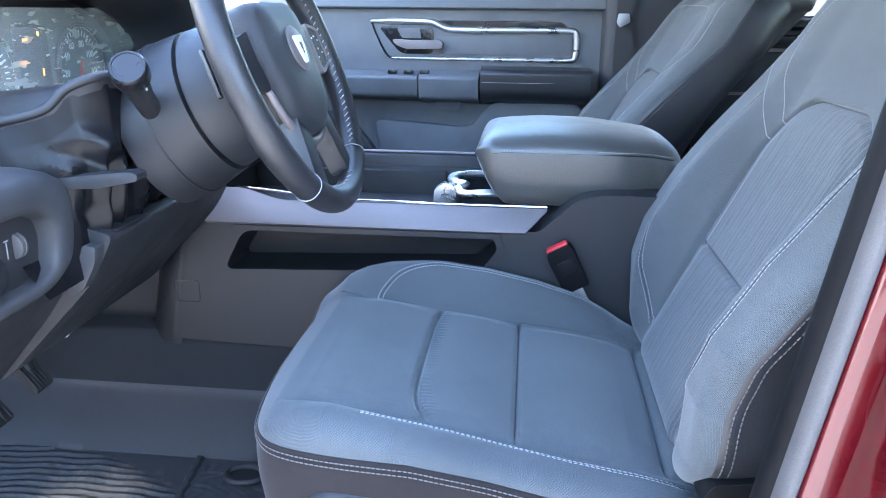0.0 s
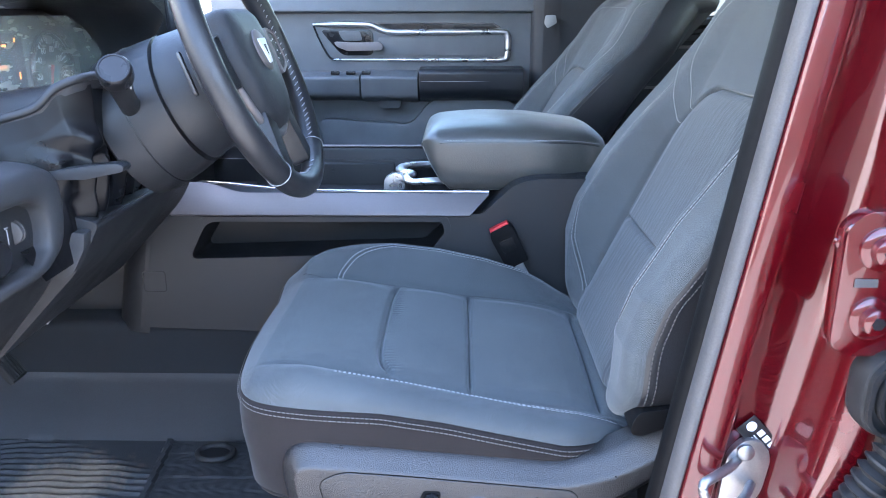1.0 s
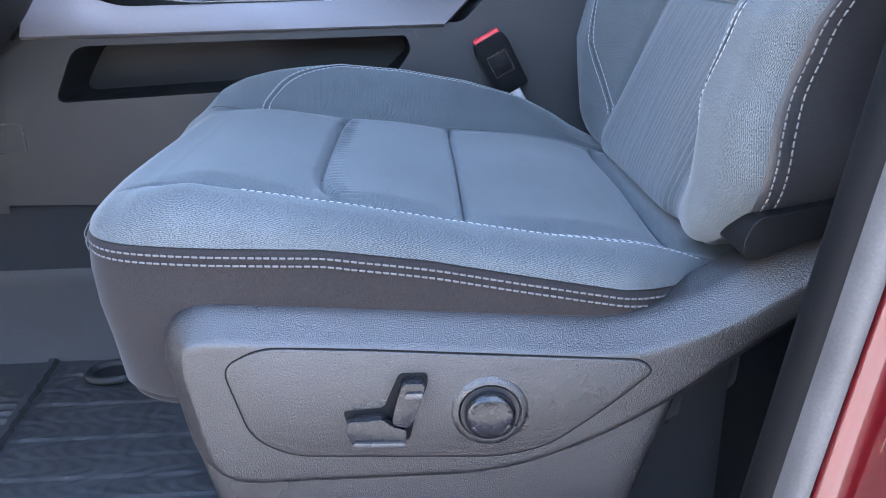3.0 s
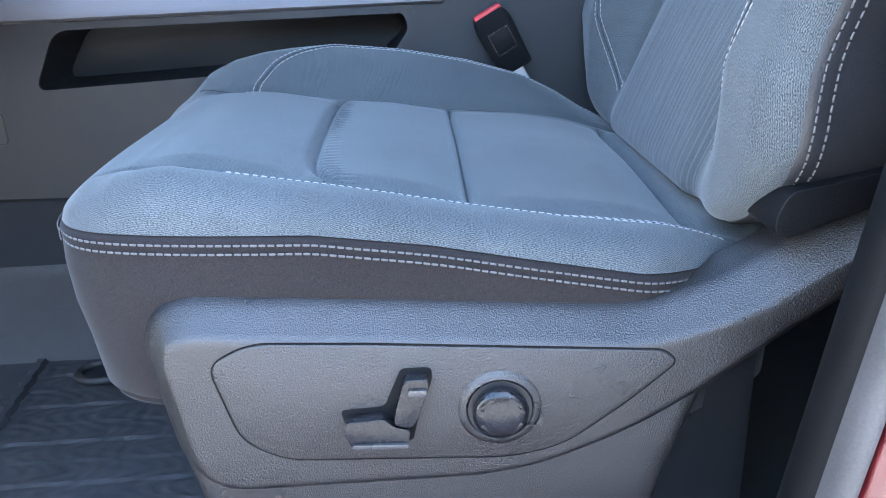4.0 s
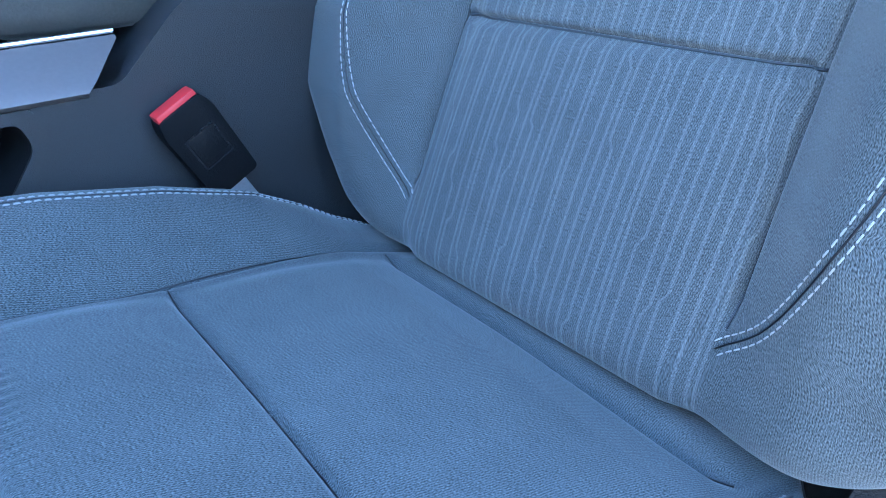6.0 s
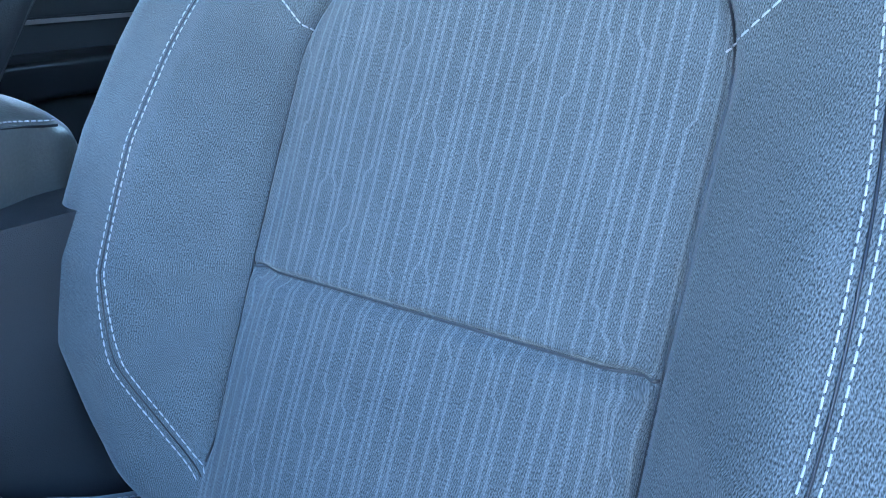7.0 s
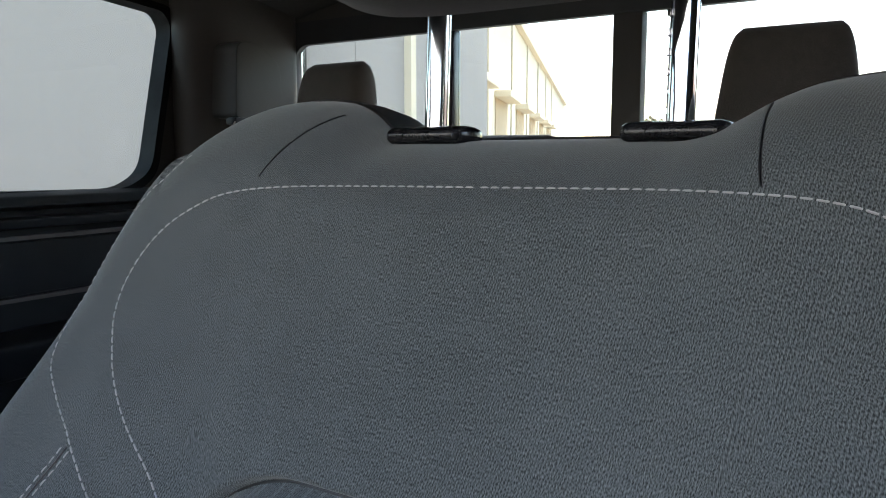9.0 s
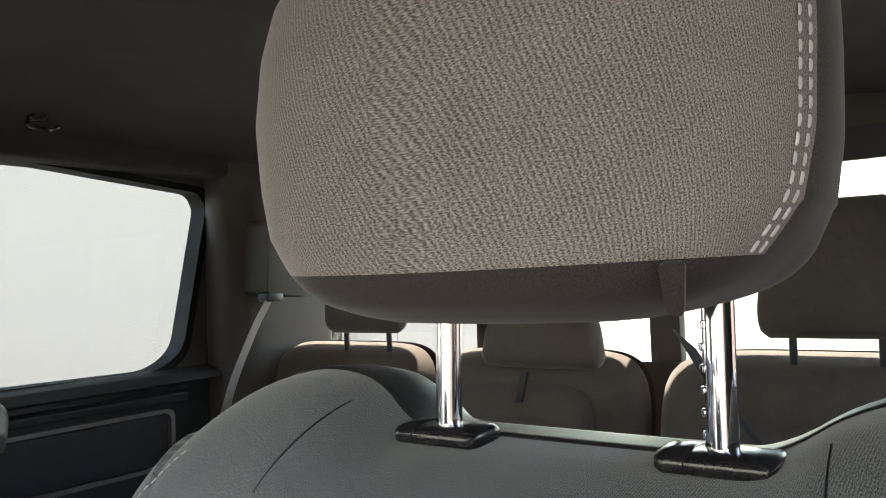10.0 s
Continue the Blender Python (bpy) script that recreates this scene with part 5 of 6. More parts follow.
part("dimmer_wheel", placed(disc_stack([(.012, -.006), (.0145, -.0045), (.0145, -.002), (.0138, -.0015), (.0138, .0015), (.0145, .002), (.0145, .0045), (.012, .006)], 30), Matrix.Translation((-.2075, -.243, .632)) @ Matrix.Rotation(radians(90), 4, "X")), GREYSEAL, plate, "ridged grey dimmer wheel")
part("mark", box((-.2036, -.2600, .622), (-.2030, -.2582, .640), .0002, 1), STITCH_DIM, plate)
part("mark", box((-.2036, -.2630, .641), (-.2030, -.2555, .6425), .0002, 1), STITCH_DIM, plate)
knob_m = Matrix.Translation((-.204, -.305, .618)) @ Matrix.Rotation(radians(90), 4, "Y")
knob_ = part("light_knob", placed(disc_stack([(.030, 0), (.030, .004), (.027, .006), (.024, .004), (.022, .004), (.021, .016), (.018, .019), (.004, .019)], 36), knob_m), GLOSSY, plate, "round black headlight knob")
part("lower_end", prism(round_poly([(-.200, .572), (-.235, .52), (-.335, .405), (-.46, .38), (-.62, .44), (-.62, .60), (-.24, .60)], [.02, .04, .03, .02, .02, .02, .02]), "y", -.44, -.154, .012, 3), HARD, dash, "lower outer dashboard panel")
# knee panel under the column
part("knee_panel", prism(round_poly([(-.148, .618), (-.178, .560), (-.315, .420), (-.44, .395), (-.62, .44), (-.62, .63), (-.20, .632)], [.010, .03, .02, .02, .02, .02, .02]), "y", -.152, .228, .014, 4), HARD, dash, "hard black knee panel")
part("panel_gap", tube([(-.1505, -.14, .6225), (-.1505, .215, .6225)], .0015, 6), BLACKP, dash)
part("side_lip", prism(round_poly([(-.175, .612), (-.159, .610), (-.163, .588), (-.180, .558), (-.199, .546), (-.203, .556), (-.187, .578)], .004), "y", -.172, -.152, .004), SOFT, dash, "small hooked lip of the lower panel")
part("release_clip", tube([(-.316, -.02, .422), (-.304, -.02, .436)], .002, 6), WHITEP, dash)


def boot_fold(y, z):
    """Sharp slack folds of a leather boot, fanning out from its upper corner."""
    f = 0.0
    for (y0, z0, y1, z1, h, w) in ((-.185, .735, -.125, .728, .016, .012), (-.185, .735, -.120, .690, -.012, .010), (-.180, .730, -.150, .660, .014, .010), (-.135, .720, -.128, .600, .014, .008),
                                   (-.118, .700, -.112, .600, -.012, .009), (-.060, .690, -.055, .590, .012, .009), (-.030, .690, -.01, .590, -.010, .009), (-.105, .690, -.100, .590, .010, .008), (-.155, .690, -.145, .610, -.012, .009), (-.150, .745, -.100, .705, .010, .009)):
        ax, az = y1 - y0, z1 - z0
        t = min(max(((y - y0) * ax + (z - z0) * az) / (ax * ax + az * az), 0), 1)
        d = math.hypot(y - y0 - t * ax, z - z0 - t * az)
        f += .95 * h * max(0.0, 1 - d / (1.8 * w)) ** 1.2 * (1 - .4 * t)
    return f + .006 * noise.noise(Vector((y * 30, z * 22, 3.0)))


boot_rows = []
for y in np.linspace(-.240, .06, 170):
    head = float(np.interp(y, [-.24, -.20, -.185, -.165, -.15, -.12, .06], [.738, .738, .744, .757, .780, .792, .790]))
    back = float(np.interp(y, [-.24, -.20, -.185, -.165, -.15, -.12, .06], [-.330, -.322, -.255, -.205, -.180, -.150, -.150]))
    boot_rows.append([(-.178 * (1 - t) + back * t + .010 * math.sin(math.pi * t) + boot_fold(y, .57 + t * (head - .57)) * math.sin(math.pi * min(t * 1.15, 1)), y, .57 + t * (head - .57)) for t in np.linspace(0, 1, 120)])
part("column_boot", grid(np.array(boot_rows)), BOOT, dash, "creased black leatherette column boot", sharp=0)
# instrument hood and cluster
hood = []


def cut(a):
    """The hood is cut back on its outer side."""
    return .13 * float(ss(75, 150, a)) + .055 * float(ss(45, 5, a))


for k, a in enumerate(np.linspace(-12, 192, 50)):
    ca, sa = math.cos(radians(a)), math.sin(radians(a))
    hood.append([(-.36, .205 * ca, .80 + .095 * sa), (-.20 - cut(a) * .75, .205 * ca, .80 + .100 * sa), (-.165 - cut(a), .210 * ca, .80 + .104 * sa), (-.155 - cut(a), .222 * ca, .80 + .113 * sa), (-.175 - cut(a), .234 * ca, .80 + .125 * sa), (-.40, .245 * ca, .79 + .135 * sa)])
part("hood", grid(np.array(hood)), SOFT, dash, "black instrument hood", sharp=60)
lip = smooth_line([(-.33, -.20, .745), (-.26, -.185, .752), (-.205, -.165, .766), (-.180, -.15, .790), (-.150, -.12, .802), (-.13, -.05, .800), (-.13, .08, .800), (-.17, .19, .785)], 80)
part("hood_lip", tube(lip, .0055, 12), HARD, dash, "raised lip below the instruments")
part("lip_shelf", loft(np.array([[(p[0] - .20, p[1], p[2] - .03), (p[0], p[1], p[2] - .004), (p[0] - .002, p[1], p[2] - .016), (p[0] - .20, p[1], p[2] - .05)] for p in lip])), HARD, dash)
DIALFACE = surface("dial_face", (0.035, 0.036, 0.04), 0.35, grain=400, relief=0.0)
cluster = part("instrument_panel", box((-.335, -.20, .725), (-.318, .205, .885), .004), DIALFACE, dash, "instrument panel with round dials")
for cy in (-.105, .105):
    part("dial_rim", tube([(-.312, cy + .060 * math.cos(a), .792 + .060 * math.sin(a)) for a in np.linspace(0, 2 * math.pi, 60, endpoint=False)], .0042, 10, closed=True, up=(1, 0, 0)), CHROME, cluster, "chrome dial rim")
    for k in range(33):
        a = radians(225 - 270 * k / 32)
        r0 = .046 if k % 4 else .042
        part("tick", tube([(-.3165, cy + r0 * math.cos(a), .792 + r0 * math.sin(a)), (-.3165, cy + .053 * math.cos(a), .792 + .053 * math.sin(a))], .0008 if k % 4 else .0016, 4), WHITEP, cluster)
    a = radians(252)
    part("needle", tube([(-.314, cy - .01 * math.cos(a), .792 - .01 * math.sin(a)), (-.314, cy + .046 * math.cos(a), .792 + .046 * math.sin(a))], [.0026, .0012], 6), RED, cluster)
part("small_dial", tube([(-.312, .150 + .026 * math.cos(a), .775 + .026 * math.sin(a)) for a in np.linspace(0, 2 * math.pi, 40, endpoint=False)], .0025, 8, closed=True, up=(1, 0, 0)), CHROME, cluster)
SCREEN = plain("lit_screen", (.05, .055, .06), .2)
part("centre_display", box((-.3178, -.036, .735), (-.3165, .036, .852), .0006, 1), SCREEN, cluster, "small display between the dials")
AMBER = plain("amber_segment", (.8, .25, .05), .4, emit=.8)
for (y_, z_, w_, h_) in ((-.012, .835, .010, .003), (.016, .842, .004, .006), (.018, .792, .003, .010), (-.02, .806, .016, .002)):
    part("segment", box((-.3164, y_ - w_ / 2, z_ - h_ / 2), (-.3158, y_ + w_ / 2, z_ + h_ / 2), .0001, 1), AMBER, cluster)


def lettering(text, size, m, material, parent):
    """Raised characters in the built-in font."""
    cu = bpy.data.curves.new("figures", "FONT")
    cu.body, cu.size, cu.extrude, cu.align_x, cu.align_y = text, size, .0002, "CENTER", "CENTER"
    tmp = new("tmp", cu)
    me = bpy.data.meshes.new_from_object(tmp.evaluated_get(bpy.context.evaluated_depsgraph_get()))
    bpy.data.objects.remove(tmp)
    bpy.data.curves.remove(cu)
    me.transform(Matrix.Translation(-ORIGIN[parent.name]) @ m)
    finish(me, material, False)
    ob = new("figures", me)
    ob.parent = parent
    ORIGIN[ob.name] = ORIGIN[parent.name]
    return ob


FACE_DRIVER = Matrix(((0, 0, 1, 0), (1, 0, 0, 0), (0, 1, 0, 0), (0, 0, 0, 1)))
for txt, k in (("20", 4), ("40", 9), ("60", 13), ("80", 18), ("100", 23), ("120", 28)):
    a = radians(225 - 270 * k / 32)
    lettering(txt, .0135, Matrix.Translation((-.3165, .105 + .034 * math.cos(a), .792 + .034 * math.sin(a))) @ FACE_DRIVER, WHITEP, cluster)
lettering("MPH", .0055, Matrix.Translation((-.3165, .105, .800)) @ FACE_DRIVER, WHITEP, cluster)


def glare_lens():
    """Clear plastic; the bright reflection is put in as a thin pale diffuse layer."""
    m = glass_material("instrument_lens", 1.5)
    nt = m.node_tree
    out = next(n for n in nt.nodes if n.type == "OUTPUT_MATERIAL")
    clear = out.inputs[0].links[0].from_socket
    glare = nt.nodes.new("ShaderNodeBsdfDiffuse")
    glare.inputs["Color"].default_value = (.74, .77, .70, 1)
    spread = node(nt, "ShaderNodeTexNoise", Scale=9.0, Detail=3.0)
    amount = node(nt, "ShaderNodeMapRange", From_Min=.3, From_Max=.7, To_Min=.20, To_Max=.32)
    nt.links.new(spread.outputs["Fac"], amount.inputs["Value"])
    glare_mix = nt.nodes.new("ShaderNodeMixShader")
    nt.links.new(amount.outputs[0], glare_mix.inputs[0])
    nt.links.new(clear, glare_mix.inputs[1])
    nt.links.new(glare.outputs[0], glare_mix.inputs[2])
    nt.links.new(glare_mix.outputs[0], out.inputs[0])
    return m


lens = part("lens", grid(np.array([[(-.262 - .030 * t, y_, .735 + .14 * t) for y_ in np.linspace(-.195, .20, 6)] for t in np.linspace(0, 1, 6)])), glare_lens(), cluster)
lens.visible_shadow = False
# centre screen
screen = part("touchscreen", box((-.215, .33, .72), (-.195, .55, .96), .008), GLOSSY, dash, "upright centre touchscreen")
# pale colour and glow stand in for the sky reflected in the screen
part("display", box((-.1945, .342, .732), (-.1935, .538, .948), .0004, 1), plain("display_reflection", (.62, .62, .48), .25, emit=.35), screen)
part("centre_panel", prism(round_poly([(-.50, .56), (-.19, .58), (-.205, .72), (-.24, .97), (-.40, .99)], .02), "y", .30, .58, .010), HARD, dash)

# ---- steering wheel and column ----
HUB = Vector((.004, -.004, .803))
ax_n = Vector((.93, 0, .368)).normalized()
ax_u = Vector((-ax_n.z, 0, ax_n.x))
WM = Matrix(((0, ax_u.x, ax_n.x, HUB.x), (1, ax_u.y, ax_n.y, HUB.y), (0, ax_u.z, ax_n.z, HUB.z), (0, 0, 0, 1)))
wheel = thing("steering_wheel", HUB, "black leather-wrapped steering wheel with silver accents", "steering wheel")
ang = np.linspace(0, 2 * np.pi, 160, endpoint=False)
RZ = .026
rim = np.stack([.186 * np.cos(ang), .184 * np.sin(ang), RZ + .0 * ang], -1)
minor = .0172 + .0012 * np.exp(-((np.mod(ang, np.pi) - .5) / .2) ** 2)
part("rim", placed(tube(rim, minor, 22, closed=True, up=(0, 0, 1)), WM), LEATHER, wheel, "black leather rim", sharp=0)
for a in (-128, -52, 35, 145):
    p0 = np.array((.186 * math.cos(radians(a)), .184 * math.sin(radians(a)), RZ))
    d0 = np.array((math.cos(radians(a)), math.sin(radians(a)), 0))
    part("rim_seam", placed(tube([p0 + .0176 * (d0 * math.cos(b) + np.array((0, 0, 1)) * math.sin(b)) for b in np.linspace(0, 2 * math.pi, 28, endpoint=False)], .0007, 6, closed=True), WM), STITCH_DIM, wheel)
# thread lacing on the inner side of the rim
lace = []
for a in np.concatenate([np.linspace(-50, 30, 26), np.linspace(150, 230, 26), np.linspace(-75, -105, 6)]):
    c0 = np.array((.170 * math.cos(radians(a)), .168 * math.sin(radians(a)), RZ + .003))
    c1 = np.array((.170 * math.cos(radians(a + 1.6)), .168 * math.sin(radians(a + 1.6)), RZ + .010))
    lace.append(tube([c0, c1], .0009, 5))
for run in (lace[:26], lace[26:52], lace[52:]):
    part("lacing", placed(merge(*run), WM), STITCH_DIM, wheel)
# hub cover
cover = round_poly([(-.078, .080), (.078, .080), (.092, .022), (.066, -.072), (.0, -.100), (-.066, -.072), (-.092, .022)], [.03, .03, .03, .03, .04, .03, .03], 6)
lo = []
for z_, k_ in ((-.030, .86), (.000, 1.0), (.022, 1.0), (.034, .96), (.040, .86), (.0440, .6), (.0455, .2)):
    lo.append([(p[0] * k_, p[1] * k_ - .004, z_) for p in cover])
part("hub_cover", placed(loft(np.array(lo)), WM), SOFT, wheel, "soft black hub cover", sharp=0)
badge = part("badge", placed(disc_stack([(.029, .0430), (.029, .047), (.0265, .049), (.006, .0492)], 40), WM @ Matrix.Translation((0, .010, 0))), SILVER, wheel, "oval silver badge")
part("badge_mark", moved(prism(round_poly([(-.018, .015), (.018, .015), (.013, -.002), (.006, -.020), (-.006, -.020), (-.013, -.002)], .004), "z", .0488, .0515, .001), WM @ Matrix.Translation((0, .010, 0))), WHITEP, badge)
part("badge_mark", moved(prism(round_poly([(-.005, .004), (.005, .004), (.0, -.012)], .002), "z", .0512, .0522, .0004), WM @ Matrix.Translation((0, .012, 0))), BLACKP, badge)
for s in (-1, 1):
    part("spoke", moved(prism(round_poly([(s * .075, .045), (s * .172, .028), (s * .176, -.020), (s * .082, -.030)], .012), "z", .002, .022, .005), WM), HARD, wheel, "side spoke with buttons")
    up = .012 if s > 0 else -.004
    sw = part("button_pad", moved(prism(round_poly([(s * .116, .040), (s * .158, .032), (s * .160, -.010), (s * .118, -.022)], .008), "z", .008 + up, .020 + up, .003), WM), HARD, wheel)
    part("button_rim", placed(ring_frame(round_poly([(s * .110, .046), (s * .163, .037), (s * .165, -.015), (s * .112, -.029)], .010), round_poly([(s * .116, .040), (s * .158, .032), (s * .160, -.010), (s * .118, -.022)], .008), "z", .004 + up, .022 + up), WM), SILVER, wheel, "silver button surround")
    for (bx_, by_) in ((.126, .024), (.138, .008), (.150, .002), (.138, .026), (.126, -.004), (.150, .020)):
        part("button_mark", moved(box((s * bx_ - .0025, by_ - .0012, .0198 + up), (s * bx_ + .0025, by_ + .0012, .0206 + up), .0003, 1), WM), WHITEP, sw)
    part("lower_spoke", moved(prism(round_poly([(s * .030, -.075), (s * .062, -.060), (s * .085, -.150), (s * .052, -.165)], .012), "z", .004, .030, .006), WM), LEATHER, wheel)
    acc = smooth_line([(s * .094, .012, .014), (s * .086, -.030, .018), (s * .066, -.074, .020), (s * .030, -.098, .020), (0, -.104, .020)], 40)
    part("silver_accent", placed(tube(acc, np.interp(np.linspace(0, 1, 40), [0, .3, 1], [.002, .005, .006]), 10), WM), SILVER, wheel, "silver accent under the hub cover")
    part("shift_paddle", moved(prism(round_poly([(s * .104, .040), (s * .112, .042), (s * .117, -.014), (s * .110, -.018)], .003), "z", -.030, -.026, .0012), WM), SATIN_BLACK, wheel)

column = thing("steering_column", HUB - ax_n * .12, "black steering column shroud with stalks", "steering column")
# turned shroud, fuller below
rows = []
for z_, r_, dy_ in ((-.024, .030, 0), (-.028, .070, 0), (-.050, .082, -.004), (-.078, .086, -.006), (-.0785, .079, -.006), (-.083, .079, -.006), (-.0835, .088, -.007), (-.110, .092, -.010), (-.150, .096, -.014), (-.172, .095, -.015), (-.178, .088, -.015), (-.180, .06, -.014)):
    rows.append([(r_ * math.cos(a) * 1.04, r_ * math.sin(a) * (1.0 if math.sin(a) > 0 else 1.12) + dy_, z_) for a in np.linspace(0, 2 * math.pi, 56, endpoint=False)])
part("shroud", placed(loft(np.array(rows)), WM), HARD, column, "two-piece black column shroud", sharp=35)
part("seam_line", placed(tube([(.0946 * math.cos(a) * 1.04, .0946 * math.sin(a) * (1.0 if math.sin(a) > 0 else 1.12) - .0122, -.132) for a in np.linspace(0, 2 * math.pi, 60, endpoint=False)], .0012, 6, closed=True), WM), BLACKP, column)
st = part("turn_stalk", tube([(-.115, -.085, .755), (-.105, -.130, .782), (-.098, -.160, .804)], [.013, .0135, .0175], 20), HARD, column, "black turn signal stalk")
sd = Vector((.006, -.020, .0135)).normalized()
sm = Matrix.Translation((-.0965, -.163, .8065)) @ sd.to_track_quat("Z", "Y").to_matrix().to_4x4()
part("stalk_knob", placed(disc_stack([(.0170, -.006), (.0205, -.004), (.0212, .002), (.0205, .014), (.0205, .0145), (.0198, .016), (.0185, .018), (.0165, .0182), (.016, .0172), (.003, .0172)], 40), sm), GLOSSY, st, "round twist knob")
part("stalk_mark", box((-.0805, -.1655, .790), (-.0785, -.1635, .793), .0003, 1), STITCH_DIM, st)
part("tilt_lever", prism(round_poly([(-.240, .684), (-.194, .690), (-.150, .696), (-.106, .7005), (-.098, .697), (-.099, .690), (-.148, .680), (-.194, .679), (-.240, .673)], .004), "y", -.172, -.148, .004), HARD, column, "flat black tilt lever")
part("key_slot", placed(disc_stack([(.014, 0), (.014, .003), (.009, .004)], 24), WM @ Matrix.Translation((-.045, -.055, -.03))), HARD, column)

# ---- rear bench ----
def pad(x0, y0, z0, y1, z1, depth, lean, name, parent, material=None, puff=.012, n=36):
    """An upholstered block leaning back, with a stitched inner panel."""
    a, b = np.meshgrid(np.linspace(-1, 1, n), np.linspace(-1, 1, n), indexing="ij")
    m = np.maximum(np.abs(a), np.abs(b))
    k = m / ((np.abs(a) ** 6 + np.abs(b) ** 6) ** (1 / 6) + 1e-9)
    y = (y0 + y1) / 2 + (y1 - y0) / 2 * a * k
    z = (z0 + z1) / 2 + (z1 - z0) / 2 * b * k
    f = 1 - np.sqrt(np.clip(1 - np.clip((m - .82) / .18, 0, 1) ** 2, 0, 1))
    x = x0 + lean * (z - z0) - puff * (1 - m ** 2) + depth * .5 * f
    ins = np.maximum(np.abs(a) / .72, np.abs(b + .15) / .70)
    x = x + .008 * np.exp(-((ins - 1) / .05) ** 2)
    fr = grid(np.stack([x, y, z], -1))
    bk = grid(np.stack([x0 + lean * (z - z0) + depth - depth * .3 * f, y, z], -1))
    return part(name, merge(fr, flip(bk)), material or REAR_CLOTH_LIT, parent, sharp=0)


bench = thing("rear_bench", (1.6, MID, .2), "dark grey cloth rear bench seat with three headrests", "bench")
pad(1.66, .745, .42, 1.215, .905, .12, .16, "backrest_section", bench)
pad(1.655, .285, .42, .735, .900, .12, .16, "backrest_section", bench)
pad(1.66, -.33, .42, .272, .905, .12, .16, "backrest_section", bench)
part("bench_cushion", prism(round_poly([(1.16, .30), (1.18, .42), (1.30, .45), (1.66, .40), (1.68, .28)], .03), "y", -.33, 1.20, .02, 3), REAR_CLOTH_LIT, bench)
pad(1.640, .36, .56, .66, .845, .05, .16, "fold_armrest", bench, puff=.008)
part("release_strap", prism(round_poly([(.470, .87), (.482, .87), (.500, .815), (.486, .815)], .003), "x", 1.672, 1.678, .001), RUBBER, bench)
for (yc, w0, w1, z0, z1) in ((.900, .112, .086, .930, 1.138), (.474, .125, .105, .870, .975), (-.012, .114, .088, .930, 1.140)):
    rows = []
    for t in np.linspace(-1, 1, 22):
        e = max((1 - abs(t) ** 4) ** .5, .05)
        w = (w0 + (w1 - w0) * (t + 1) / 2) * (.80 + .20 * e)
        d = .045 * e
        zc = (z0 + z1) / 2 + (z1 - z0) / 2 * t
        rows.append([(1.735 + .10 * (zc - .9) + d * np.sign(math.cos(q)) * abs(math.cos(q)) ** .7, yc + w * np.sign(math.sin(q)) * abs(math.sin(q)) ** .5, zc) for q in np.linspace(0, 2 * math.pi, 40, endpoint=False)])
    hd = part("headrest", loft(np.array(rows)), REAR_CLOTH_LIT, bench, sharp=0)
    for s in (-1, 1):
        part("post", tube([(1.745, yc + s * .06, .89), (1.745, yc + s * .06, z0 + .03)], .006, 10), RUBBER, hd)

# rear seat belts
BELT = surface("belt_webbing", (0.19, 0.17, 0.155), 0.8, grain=1500, relief=0.4)
BELT_DARK = surface("dark_belt_webbing", (0.03, 0.03, 0.032), 0.8, grain=1500, relief=0.4)


def belt(name, pts, w, material, label, across):
    p = smooth_line(pts, 40)
    c = np.array(across, float)
    L = np.array([[q + c * w / 2, q - c * w / 2, q - c * w / 2 + np.array((.0015, 0, .0005)), q + c * w / 2 + np.array((.0015, 0, .0005))] for q in p])
    return solo(name, loft(L), material, label, "seat belt", smooth=False)


belt("rear_seat_belt", [(1.655, 1.105, 1.012), (1.605, 1.112, .93), (1.545, 1.12, .80), (1.50, 1.12, .62), (1.50, 1.10, .45)], .046, BELT, "taupe seat belt webbing hanging from the rear pillar", (.85, .4, .0))
belt("rear_seat_belt", [(1.70, .20, .93), (1.66, .13, .84), (1.645, .03, .72), (1.63, -.08, .58)], .048, BELT_DARK, "black seat belt webbing lying across the rear seat", (.0, .75, .66))
guide = thing("belt_guide", (1.70, 1.15, 1.01), "taupe plastic seat belt guide on the rear pillar", "belt guide")
part("housing", prism(round_poly([(1.642, 1.022), (1.70, 1.016), (1.775, 1.010), (1.79, 1.03), (1.785, 1.15), (1.72, 1.19), (1.652, 1.19)], [.012, .02, .02, .02, .03, .03, .03]), "y", 1.098, 1.20, .018, 4), PILLARTRIM, guide)
part("slot", box((1.640, 1.096, 1.004), (1.690, 1.130, 1.022), .006), BLACKP, guide)
pillar_c = solo("pillar_c", prism(round_poly([(1.60, 1.27), (1.60, 1.20), (1.66, 1.165), (1.93, 1.165), (1.93, 1.27)], .03), "z", .10, 1.34, .0), PILLARTRIM, "taupe rear pillar trim", "pillar", "structure")
hook = thing("coat_hook", (1.16, 1.13, 1.346), "small dark coat hook on the roof lining", "hook")
part("base", placed(disc_stack([(.016, 0), (.016, .006), (.010, .010)], 20), Matrix.Translation((1.16, 1.13, 1.348)) @ Matrix.Rotation(radians(180), 4, "X")), GLOSSY, hook)
part("hook", tube(smooth_line([(1.14, 1.12, 1.340), (1.13, 1.10, 1.322), (1.155, 1.09, 1.316), (1.18, 1.10, 1.326)], 20), .004, 8), GLOSSY, hook)

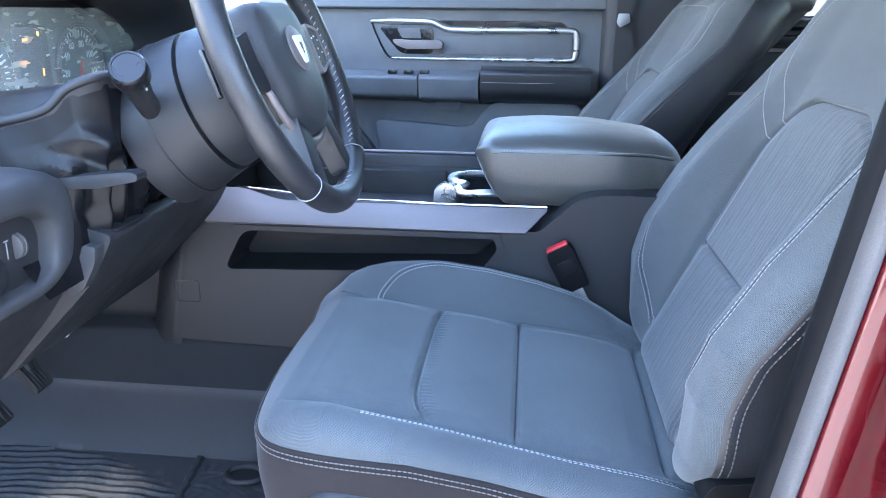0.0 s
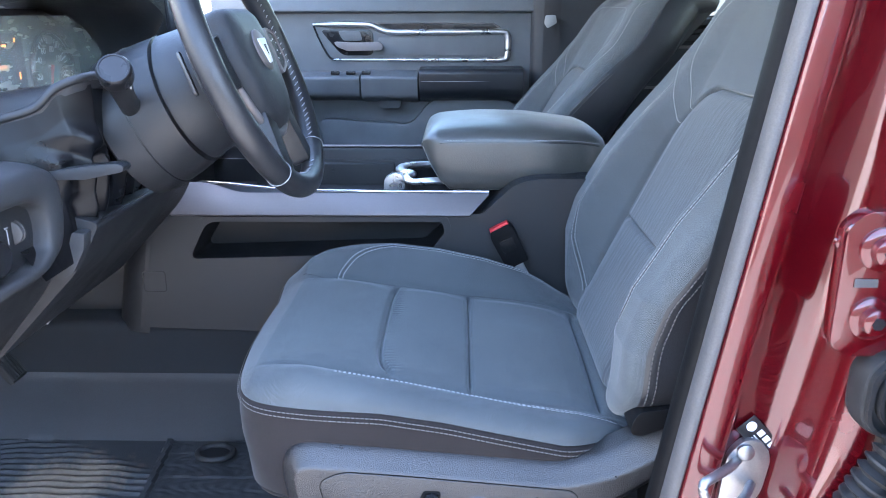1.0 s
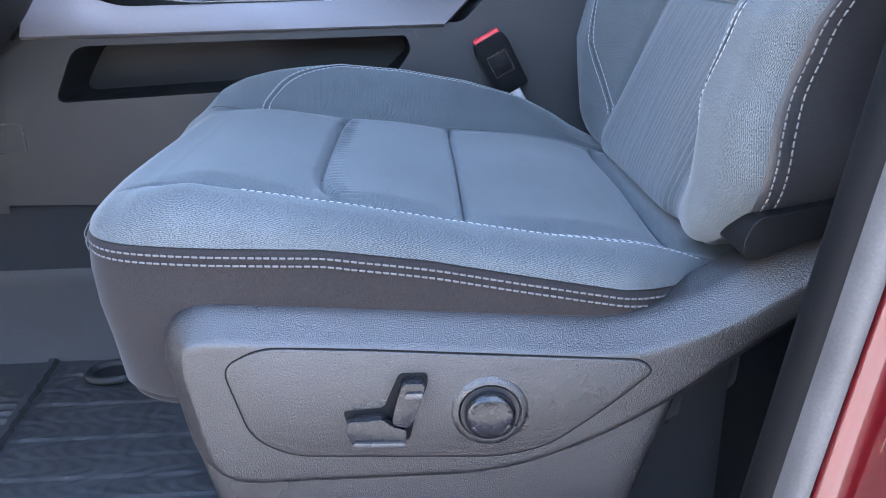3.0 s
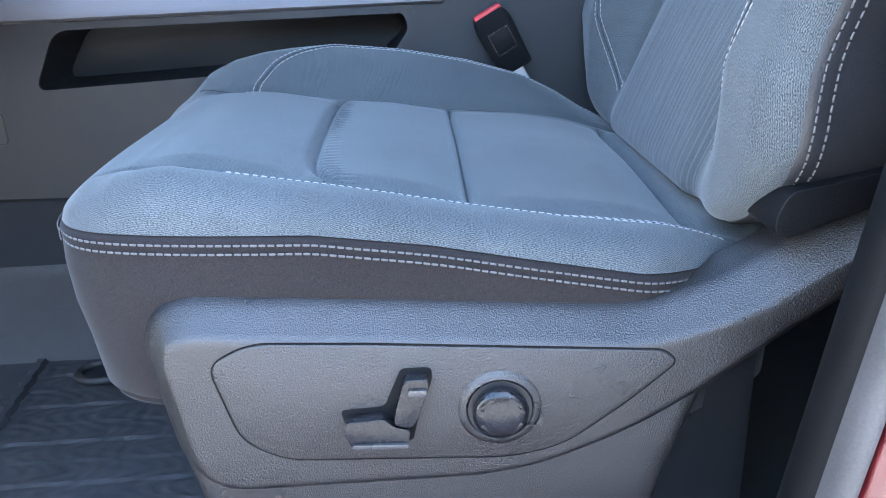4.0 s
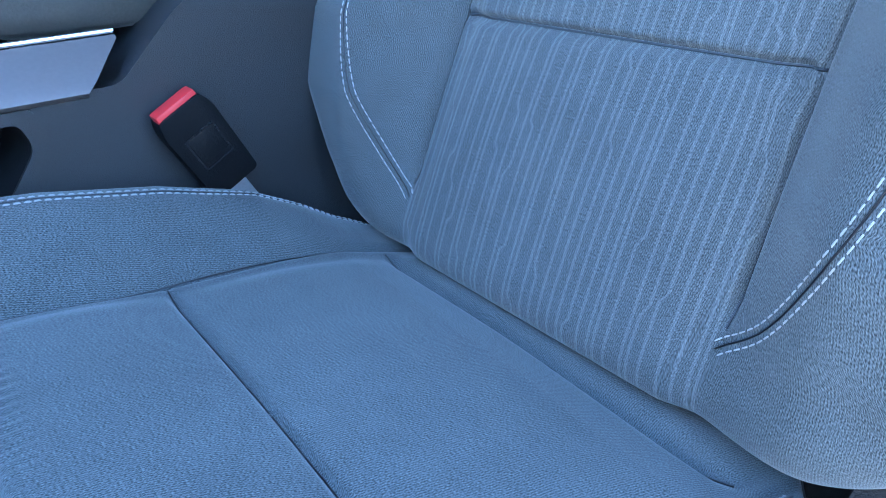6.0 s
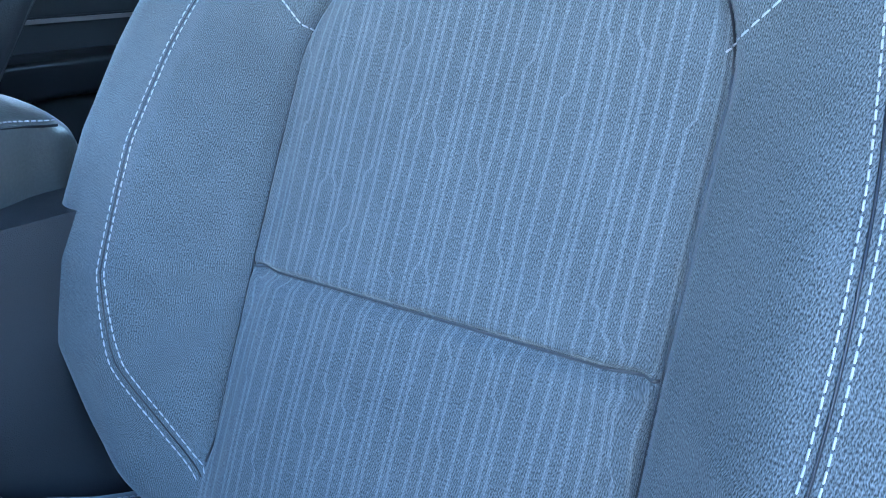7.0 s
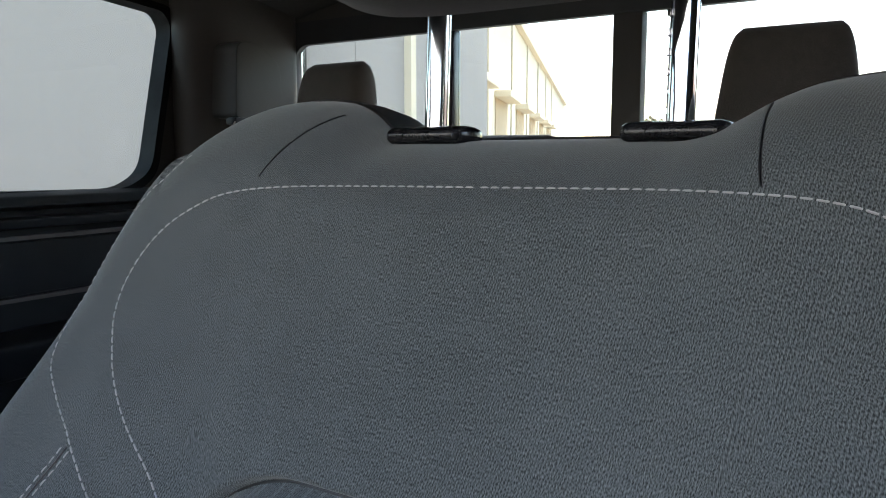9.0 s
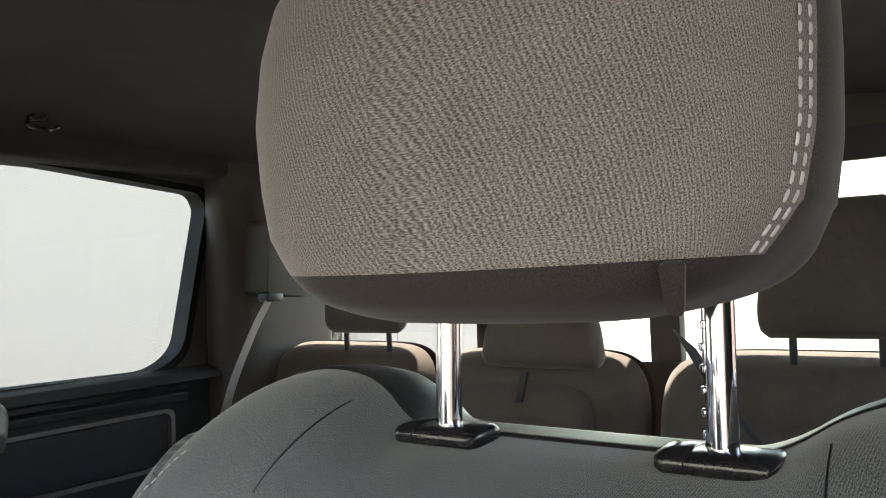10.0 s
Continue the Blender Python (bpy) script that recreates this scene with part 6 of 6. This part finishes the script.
# front passenger belt on the far pillar
pil2 = solo("pillar_b_far", prism(round_poly([(.52, 1.29), (.53, 1.215), (.56, 1.20), (.72, 1.20), (.76, 1.215), (.77, 1.29)], .015), "z", .10, 1.34, 0), SOFT, "dark far door pillar trim", "pillar", "structure")
belt("front_seat_belt", [(.585, 1.188, 1.10), (.580, 1.186, .90), (.580, 1.182, .60), (.59, 1.18, .40)], .046, BELT_DARK, "dark passenger seat belt with a steel tongue", (1, 0, 0))
tongue = thing("belt_tongue", (.575, 1.17, .84), "small steel seat belt tongue on the webbing", "belt tongue")
part("plate", prism(round_poly([(.560, .872), (.588, .872), (.592, .850), (.566, .836), (.556, .850)], .004), "y", 1.170, 1.176, .001), STEEL, tongue)

# ---- outside ----
GROUND = surface("asphalt", (0.24, 0.232, 0.22), 0.9, grain=60, relief=0.3, stain=1.2)
ground = solo("ground", box((-300, -300, -.64), (300, 300, -.60), 0), GROUND, "pale concrete yard", "ground", "structure")
PALE = surface("pale_wall", (0.31, 0.268, 0.24), 0.8, grain=40, relief=0.1, vary=0.05, stain=1.5)
wall_out = thing("panel_wall", (5, 4.2, -.6), "tall pale grey ribbed panel wall beside the truck", "wall")
part("wall", box((1.9, 4.2, -.6), (8.5, 4.4, 5.0), .01), PALE, wall_out)
for k in range(4):
    x_ = 2.4 + k * 1.8
    part("rib", box((x_, 4.196, -.6), (x_ + .02, 4.20, 5.0), .001, 1), PALE, wall_out)
CREAM = surface("cream_render", (0.60, 0.50, 0.37), 0.85, grain=30, relief=0.15, vary=0.06, stain=1.0)
BROWN = surface("brown_shade", (0.42, 0.29, 0.17), 0.8, grain=20, relief=0.1)
hall = thing("office_building", (17.1, 8.0, -.6), "cream rendered building with brown window recesses", "building")
HM = Matrix.Translation((17.1, 8.0, 0)) @ Matrix.Rotation(radians(20.6), 4, "Z")
part("wall", moved(box((-11, 0, -.6), (26, 9, 3.8), .02), HM), CREAM, hall)
part("roof_edge", moved(box((-11.1, -.14, 3.8), (26.1, 9.1, 4.05), .02), HM), CREAM, hall)
for x_ in (-8.3, -4.6, -.9, 2.8, 6.5, 10.2):
    w_ = part("window", moved(box((x_, -.02, .5), (x_ + 1.9, .06, 2.0), .01), HM), BROWN, hall)
    part("hood", moved(box((x_ - .1, -.30, 2.0), (x_ + 2.0, 0, 2.12), .02), HM), CREAM, w_)
    part("pilaster", moved(box((x_ + 2.6, -.04, -.6), (x_ + 2.9, 0, 3.8), .02), HM), CREAM, hall)
LEAF = surface("leaves", (0.16, 0.13, 0.055), 0.8, grain=30, relief=0.2, vary=0.5)
BARK = surface("bark", (0.10, 0.08, 0.06), 0.9, grain=40, relief=0.5)


def tree(x, y, h, seed):
    t = thing("tree", (x, y, -.6), "small round-crowned tree at the edge of the yard", "tree")
    rng = np.random.default_rng(seed)
    part("trunk", tube(smooth_line([(x, y, -.6), (x + .1, y, h * .3), (x - .05, y + .1, h * .6)], 20), np.linspace(.16, .07, 20), 10), BARK, t)
    vs, fs = [], []
    for _ in range(1100):
        d = rng.normal(size=3)
        d /= np.linalg.norm(d)
        r = h * .34 * rng.uniform(.35, 1.0) ** .5 * (1 + .25 * math.sin(3 * d[0] + 2 * d[1]))
        c = np.array((x, y, h * .66)) + d * r * np.array((1, 1, .85))
        a, b = rng.normal(size=3), rng.normal(size=3)
        a, b = a / np.linalg.norm(a) * .16, b / np.linalg.norm(b) * .13
        k = len(vs)
        vs += [c + a, c + b, c - a, c - b]
        fs.append([k, k + 1, k + 2, k + 3])
    part("crown", (vs, fs), LEAF, t, smooth=False)


tree(38, 11.0, 2.9, 3)
tree(42, 10.9, 2.5, 5)

# out of view: white wall added as a reflector to fill the cab
WHITE_WALL = surface("white_wall", (0.55, 0.54, 0.51), 0.8, grain=30, relief=0.1, vary=0.05, stain=1.0)
bounce_wall = solo("yard_wall", box((-8.2, -9, -.6), (-8.0, 9, 5.5), .02), WHITE_WALL, "unseen white wall added ahead to bounce sunlight into the cab", "wall", "structure")
# out of view: brown wall added to hide low sky from the doorway
SHADED = surface("dimming_wall_brown", (0.26, 0.205, 0.165), 0.9, grain=30, relief=0.2, vary=0.15, stain=1.0)
dimming_wall = solo("added_dimming_wall", box((-8, -7.2, -.6), (14, -7.0, 2.0), .02), SHADED, "unseen brown wall added to dim side light and reflections", "wall", "structure")
